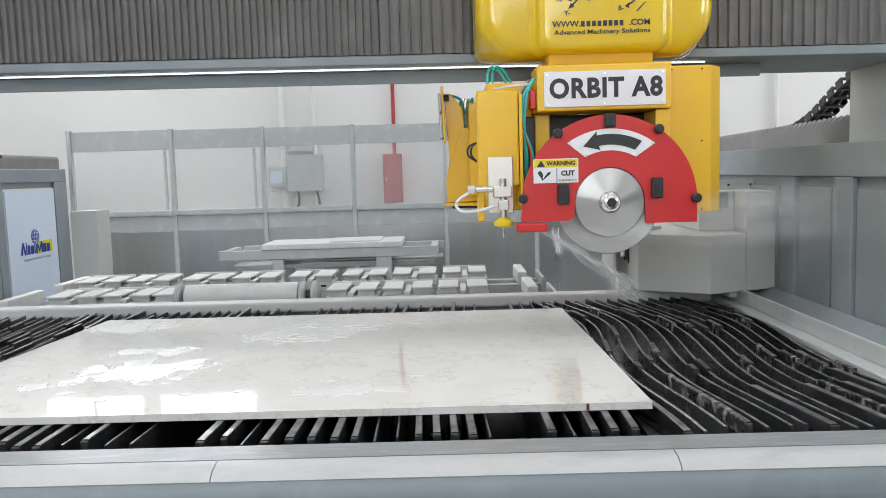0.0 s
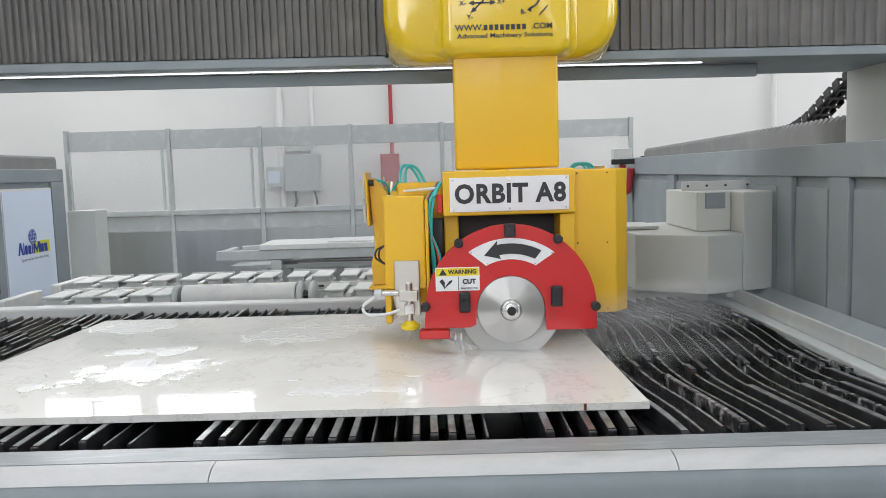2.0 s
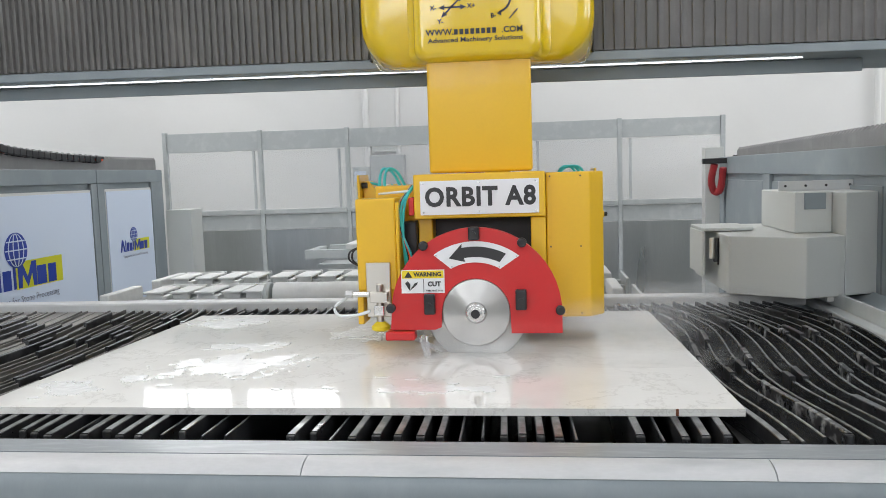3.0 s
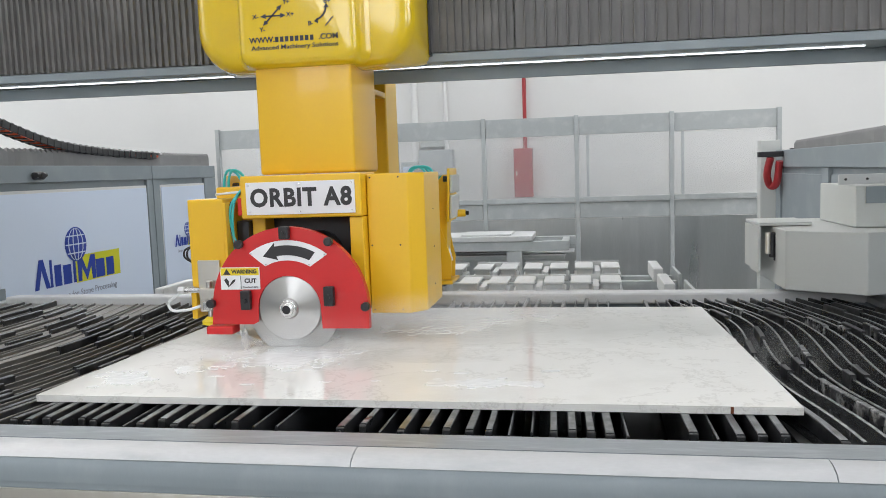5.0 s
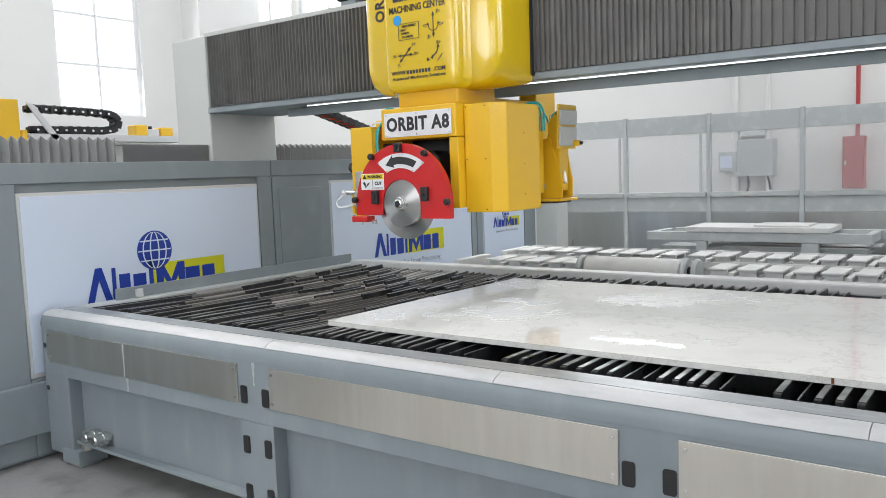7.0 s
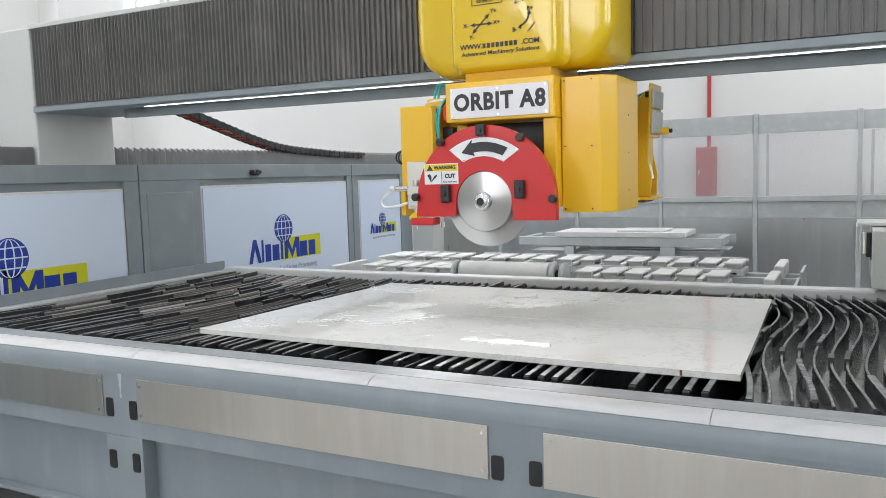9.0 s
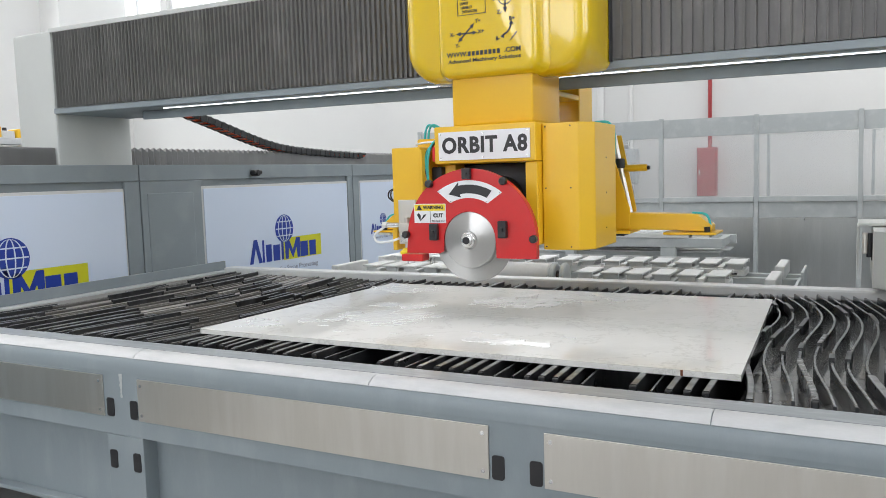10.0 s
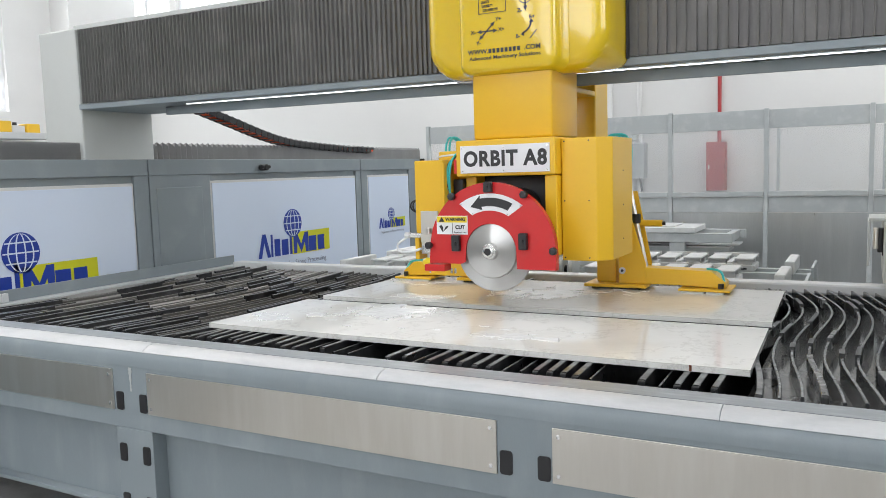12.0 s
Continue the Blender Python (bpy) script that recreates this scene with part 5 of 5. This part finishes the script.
for y in (4.80, 5.26):
    part("beam", box(-1.385 + 0.1 * (y > 5), 0.46 + 0.05 * (y > 5), y, y + 0.05, 0.845, 0.925, 0.005), grey_dust, far)
part("cross_piece", box(0.40, 0.46, 4.851, 5.259, 0.85, 0.92, 0.004), grey_dust, far)
part("cross_piece", box(-1.37, -1.31, 4.851, 5.259, 0.85, 0.92, 0.004), grey_dust, far)
part("top", box(-1.02, 0.16, 4.79, 5.30, 0.926, 0.972, 0.006), pale_dust, far)
for x0, x1 in ((-0.93, -0.84), (-0.06, 0.07)):
    for y in (4.80, 5.25):
        part("leg", box(x0, x1, y, y + 0.06, 0, 0.843, 0.005), grey_dust, far)
part("shelf", box(-1.30, 0.42, 4.90, 5.20, 0.76, 0.79, 0.003), grey_dust, far)
for x0, x1, y0, y1, z in ((-0.72, 0.43, 4.88, 5.2, 0.792), (-0.5, 0.5, 4.91, 5.18, 0.812), (-0.45, -0.02, 4.84, 5.2, 0.974)):
    solo("sheet_metal", box(x0, x1, y0, y1, z, z + 0.012, 0.003), strip if z < 0.9 else pale_dust, "pale flat metal sheet lying on the bench", "metal sheet")

# distant machine seen over the west wall
robot = thing("distant_machine", (-6.5, 3.0, 0), "yellow and black machine seen over the side wall", "machine")
part("cabinet", box(-6.9, -6.0, 0.6, 3.8, 0, 1.95, 0.02), grey_light, robot)
part("tower", box(-6.1, -5.88, 1.05, 1.40, 1.951, 2.322, 0.01), yellow, robot)
part("tower_foot", box(-5.99, -5.86, 1.405, 1.45, 1.951, 2.05, 0.006), yellow, robot)
part("guide_arm", prism([(1.43, 2.29), (1.50, 2.27), (1.72, 1.97), (1.65, 1.97)], "x", -5.82, -5.80), strip, robot, "slanting white guide arm")
part("rail", box(-6.0, -5.80, 1.46, 3.02, 1.951, 2.015, 0.004), strip, robot)
part("motor", box(-6.05, -5.9, 2.56, 2.70, 2.016, 2.13, 0.012), yellow, robot)
part("motor", box(-6.05, -5.9, 2.86, 3.0, 2.016, 2.11, 0.012), yellow, robot)
part("motor_cap", box(-6.02, -5.92, 2.71, 2.85, 2.016, 2.09, 0.01), strip, robot)
part("valve", rod((-5.95, 2.76, 0), "z", 0.02, 2.091, 2.12, 12), black, robot)
far_chain = drag_chain([(-5.9, 1.46, 2.245), (-5.9, 1.9, 2.238), (-5.9, 2.24, 2.222), (-5.9, 2.33, 2.19), (-5.9, 2.355, 2.135), (-5.9, 2.33, 2.085), (-5.9, 2.24, 2.06), (-5.9, 1.9, 2.055), (-5.9, 1.46, 2.05)], "black cable chain with white pins, folded back on itself", black)
for i in range(9):
    for z in (2.242 - 0.0028 * i, 2.053):
        part("pin", rod((-5.823, 1.53 + 0.088 * i, z), "x", 0.011, -0.005, 0.003, 10), white, far_chain)

# ---- slats in the tub ----


def slat_shape(x):
    """Sideways bend of a slat along its length."""
    if x > 1.12:
        lag = 0.12 * math.sin(x * 9)

        def sway(y):
            back, fore = max(0.0, (y - 1.6) / 0.7), max(0.0, (0.7 - y) / 0.5)
            return 0.024 * math.cos((y - 1.58 + lag) * 4.5) - 0.095 * back * back + 0.035 * fore
        return sway
    if x < -1.1:
        return lambda y: 0.12 * math.sin((y - 0.2) / 2.1 * math.pi * 0.9) + 0.015 * math.sin(y * 3.5 + x * 5)
    return lambda y: 0.02 * math.sin(y * 2.0 + x * 4)


def ribbon(x, y0, y1, z0, z1, half, bend, n=14):
    bm = bmesh.new()
    rings = []
    for i in range(n + 1):
        y = y0 + (y1 - y0) * i / n
        c = x + bend(y)
        rings.append([bm.verts.new(p) for p in ((c - half, y, z0), (c - half, y, z1 - 0.002), (c - half + 0.002, y, z1), (c + half - 0.002, y, z1), (c + half, y, z1 - 0.002), (c + half, y, z0))])
    for a, b in zip(rings, rings[1:]):
        for i in range(6):
            j = (i + 1) % 6
            bm.faces.new((a[i], a[j], b[j], b[i]))
    bm.faces.new(rings[0][::-1])
    bm.faces.new(rings[-1])
    return bm


grid = thing("slat_bed", (-0.45, 1.25, 0.62), "bed of black rubber-capped slats in the tub, wet and worn", "slat bed")
rnd = random.Random(4)
x = TX0 + 0.15
while x < TX1 - 0.12:
    if not (-0.235 < x < -0.135 or 0.715 < x < 0.825):
        bend = slat_shape(x)
        worn = rnd.random()
        y0 = 0.215 + 0.05 * rnd.random()
        top = 0.851 if -1.2 < x < 1.15 else (0.846 + 0.01 * rnd.random() if x > 0 else 0.836 + 0.02 * rnd.random())
        side = abs(x) > 1.13
        right = x > 1.12
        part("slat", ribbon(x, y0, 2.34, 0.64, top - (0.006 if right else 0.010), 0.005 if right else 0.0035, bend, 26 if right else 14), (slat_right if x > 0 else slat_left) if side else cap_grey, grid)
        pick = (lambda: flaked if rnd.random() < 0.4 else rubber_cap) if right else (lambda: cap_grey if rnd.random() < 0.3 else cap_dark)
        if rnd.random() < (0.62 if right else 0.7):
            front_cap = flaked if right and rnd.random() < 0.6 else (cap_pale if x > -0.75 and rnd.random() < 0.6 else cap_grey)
            half, deep, y1 = 0.009 + 0.003 * rnd.random(), 0.036 + 0.018 * rnd.random(), y0 + 0.2 + 0.45 * rnd.random()
            yf = y0 - 0.004 + 0.02 * rnd.random()
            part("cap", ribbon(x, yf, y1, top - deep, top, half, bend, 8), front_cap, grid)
            c = x + bend(yf)
            part("cap_end", box(c - half - 0.0015, c + half + 0.0015, yf - 0.010, yf - 0.0005, top - deep - 0.012, top - 0.002, 0.004), rubber_cap, grid, "black rubber end plug")
        y = y0 + 0.5 + rnd.random()
        while y < 2.1:
            w = (0.07 + 0.16 * rnd.random()) if right else 0.12 + 0.30 * rnd.random()
            if x > -1.75 or rnd.random() < 0.75:
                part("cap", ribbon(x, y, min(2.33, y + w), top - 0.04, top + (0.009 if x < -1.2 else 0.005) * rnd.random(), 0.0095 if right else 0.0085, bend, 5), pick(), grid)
            y += w + 0.25 + 0.8 * rnd.random()
    x += (0.036 if x < -1.25 else 0.050) + 0.012 * rnd.random()


# ---- water thrown by the blade ----
spray = thing("water_spray", (HX, CY, CZ), "streaks and fine mist of cooling water round the blade", "water")


def droplets(n, start, speed, drop, seed, size=0.004, fan=0.05):
    bm = bmesh.new()
    r = random.Random(seed)
    for _ in range(n):
        t = r.random()
        d = Vector((speed[0] * (1 + 0.25 * (r.random() - 0.5)), speed[1] + fan * (r.random() - 0.5), speed[2] * (1 + 0.3 * (r.random() - 0.5))))
        p = Vector(start) + d * t + Vector((0, 0, -drop * t * t)) + Vector([fan * 0.25 * (r.random() - 0.5) for _ in range(3)])
        v = (d + Vector((0, 0, -2 * drop * t))).normalized()
        s = size * (0.4 + r.random())
        q = v.to_track_quat("X", "Z")
        o = [bm.verts.new(p + q @ Vector(k)) for k in ((-s * 11, 0, 0), (s * 11, 0, 0), (0, s * 0.5, 0), (0, -s * 0.5, 0), (0, 0, s * 0.5), (0, 0, -s * 0.5))]
        for a, b, c in ((0, 2, 4), (0, 4, 3), (0, 3, 5), (0, 5, 2), (1, 4, 2), (1, 3, 4), (1, 5, 3), (1, 2, 5)):
            bm.faces.new((o[a], o[b], o[c]))
    return bm


part("jet", droplets(520, (HX - 0.24, CY, CZ - 0.10), (0.36, 0.03, -0.20), 0.06, 1, 0.0017, 0.05), water_mat, spray)
part("jet", droplets(160, (HX - 0.20, CY - 0.03, CZ - 0.10), (0.02, 0.0, -0.07), 0.0, 2, 0.0018, 0.10), water_mat, spray)


def mist_material():
    m = glass_mat("fine_mist", (0.93, 0.94, 0.95), 1.0, 0.1)
    nt = m.node_tree
    b = nt.nodes["Principled BSDF"]
    b.inputs["Specular IOR Level"].default_value = 0.0
    tc = nt.nodes.new("ShaderNodeTexCoord")
    ln = nt.nodes.new("ShaderNodeTexGradient")
    ln.gradient_type = "SPHERICAL"
    mp = nt.nodes.new("ShaderNodeMapping")
    mp.inputs["Location"].default_value = (-1, 0, -1)
    mp.inputs["Scale"].default_value = (2, 0, 2)
    nt.links.new(tc.outputs["Generated"], mp.inputs["Vector"])
    nt.links.new(mp.outputs["Vector"], ln.inputs["Vector"])
    ns = nt.nodes.new("ShaderNodeTexNoise")
    ns.inputs["Scale"].default_value, ns.inputs["Detail"].default_value = 7, 4
    nt.links.new(tc.outputs["Object"], ns.inputs["Vector"])
    mul = nt.nodes.new("ShaderNodeMath")
    mul.operation = "MULTIPLY"
    nt.links.new(ln.outputs["Fac"], mul.inputs[0])
    nt.links.new(ns.outputs["Fac"], mul.inputs[1])
    k = nt.nodes.new("ShaderNodeMath")
    k.operation, k.use_clamp = "MULTIPLY", True
    k.inputs[1].default_value = 0.36
    nt.links.new(mul.outputs[0], k.inputs[0])
    nt.links.new(k.outputs[0], b.inputs["Alpha"])
    return m


fine_mist = mist_material()


def veil(x0, x1, y, z0, z1, bow, n=18):
    """A thin bowed sheet that carries the mist."""
    bm = bmesh.new()
    rows_ = []
    for i in range(n + 1):
        u = i / n
        rows_.append([bm.verts.new((x0 + (x1 - x0) * u, y + bow * math.sin(math.pi * u) * math.sin(math.pi * j / 8) + 0.2 * bow * j, z0 + (z1 - z0) * j / 8)) for j in range(9)])
    for a, b in zip(rows_, rows_[1:]):
        for j in range(8):
            bm.faces.new((a[j], a[j + 1], b[j + 1], b[j]))
    return bm


for x0, x1, y, z0, z1, bow in ((HX - 0.35, HX + 0.45, CY - 0.06, CZ - 0.18, CZ - 0.07, -0.05), (HX, HX + 0.9, CY + 0.05, CZ - 0.19, CZ + 0.02, 0.06), (HX + 0.1, HX + 1.1, CY + 0.25, CZ - 0.2, CZ + 0.06, -0.12), (HX - 0.3, HX + 0.4, CY + 0.12, CZ - 0.17, CZ - 0.01, 0.08), (HX + 0.2, HX + 0.9, CY - 0.16, CZ - 0.19, CZ - 0.06, -0.08), (HX + 0.25, HX + 1.3, CY + 0.6, CZ - 0.18, CZ + 0.05, -0.12), (HX + 0.3, HX + 1.25, CY + 0.95, CZ - 0.17, CZ + 0.0, -0.12)):
    g = part("mist_veil", veil(x0, x1, y, z0, z1, bow), fine_mist, spray)
    g.visible_shadow = False

# ---- motions ----
HUB = [  # seconds, x, bridge shift, z
    (0.0, 1.156, 0.0, 1.412), (0.1, 1.156, 0.0, 1.355), (0.2, 1.156, 0.0, 1.270), (0.3, 1.156, 0.0, 1.170), (0.4, 1.157, 0.0, 1.100),
    (0.5, 1.158, 0.0, 1.083), (1.0, 1.156, 0.0, 1.047), (1.2, 1.13, 0.0, 1.040), (1.5, 1.025, 0.0, 1.034), (2.0, 0.803, 0.0, 1.033), (2.5, 0.580, 0.0, 1.034),
    (3.0, 0.359, 0.0, 1.034), (3.2, 0.269, 0.0, 1.033), (4.0, -0.09, 0.0, 1.033), (4.8, -0.45, 0.0, 1.033), (5.0, -0.540, 0.0, 1.033), (5.3, -0.68, 0.0, 1.033), (5.5, -0.757, 0.0, 1.033),
    (6.0, -0.960, 0.0, 1.041), (6.3, -1.135, 0.0, 1.043), (6.5, -1.213, 0.0, 1.043), (6.6, -1.225, 0.0, 1.045), (6.7, -1.222, 0.0, 1.12), (6.8, -1.219, 0.0, 1.21), (6.9, -1.217, 0.0, 1.34),
    (7.0, -1.216, 0.0, 1.376), (7.2, -1.195, 0.0, 1.41), (7.3, -0.845, -0.05, 1.432), (7.4, -0.20, -0.09, 1.415), (7.5, -0.045, -0.10, 1.404), (7.7, -0.236, -0.04, 1.424), (8.5, -0.05, -0.17, 1.417), (9.3, 0.131, -0.30, 1.409), (9.4, 0.02, -0.19, 1.385),
    (9.5, -0.048, -0.125, 1.350), (9.7, -0.048, -0.125, 1.27), (10.0, -0.048, -0.125, 1.241), (10.5, -0.052, -0.125, 1.212), (10.8, -0.053, -0.125, 1.182), (11.0, -0.053, -0.125, 1.182),
    (11.1, -0.053, -0.125, 1.22), (11.2, -0.054, -0.12, 1.25), (11.3, -0.057, 0.0, 1.25), (11.5, -0.045, 0.0, 1.184), (11.6, -0.045, 0.0, 1.158), (12.0, -0.045, 0.0, 1.155)]

def motions():
    walk(bridge, [(t, pose(-0.45, BY + dy, 2.05)) for t, x, dy, z in HUB])
    walk(hood, [(t, pose(x, BY + dy, 2.0)) for t, x, dy, z in HUB])
    walk(head, [(t, pose(x, CY + dy, z)) for t, x, dy, z in HUB])
    rows = []
    for t, x, dy, z in HUB:
        if t <= 10.0:
            fz = z - CZ + 1.0
        elif t < 10.5:
            fz = 0.90
        elif t <= 11.0:
            fz = FOOT
        else:
            fz = FOOT + {11.1: 0.04, 11.2: 0.07, 11.3: 0.07, 11.5: 0.03}.get(t, 0.0)
        rows.append((t, pose(x - 0.05, LFY + dy, fz)))
    walk(lifter, rows)
    for arm, s in ARMS:
        p = arm.location.copy()
        walk(arm, [(t, pose(p.x, p.y, p.z, 0, -s * a, 0)) for t, a in ((0.0, 88), (9.7, 88), (9.8, 64), (9.9, 25), (10.0, 0), (12.0, 0))])
    up = ((0.0, 0, 0), (7.0, 0, 0), (8.5, 0.003, 0), (11.0, 0.003, 0), (11.1, 0.003, 0.04), (11.2, 0.008, 0.07), (11.3, 0.125, 0.07), (11.5, 0.125, 0.03), (11.6, 0.125, 0.0), (12.0, 0.125, 0.0))
    flow = [(t, pose(x, CY + dy, max(z, 1.033))) for t, x, dy, z in HUB if t < 6.55]
    walk(spray, flow + [(6.7, pose(-1.22, CY, 0.80)), (6.9, pose(-1.22, CY, 0.40)), (12.0, pose(-1.22, CY, 0.40))])
    walk(slab_rear, [(t, pose(0, 1.52 + dy, SB + dz)) for t, dy, dz in up])


motions()
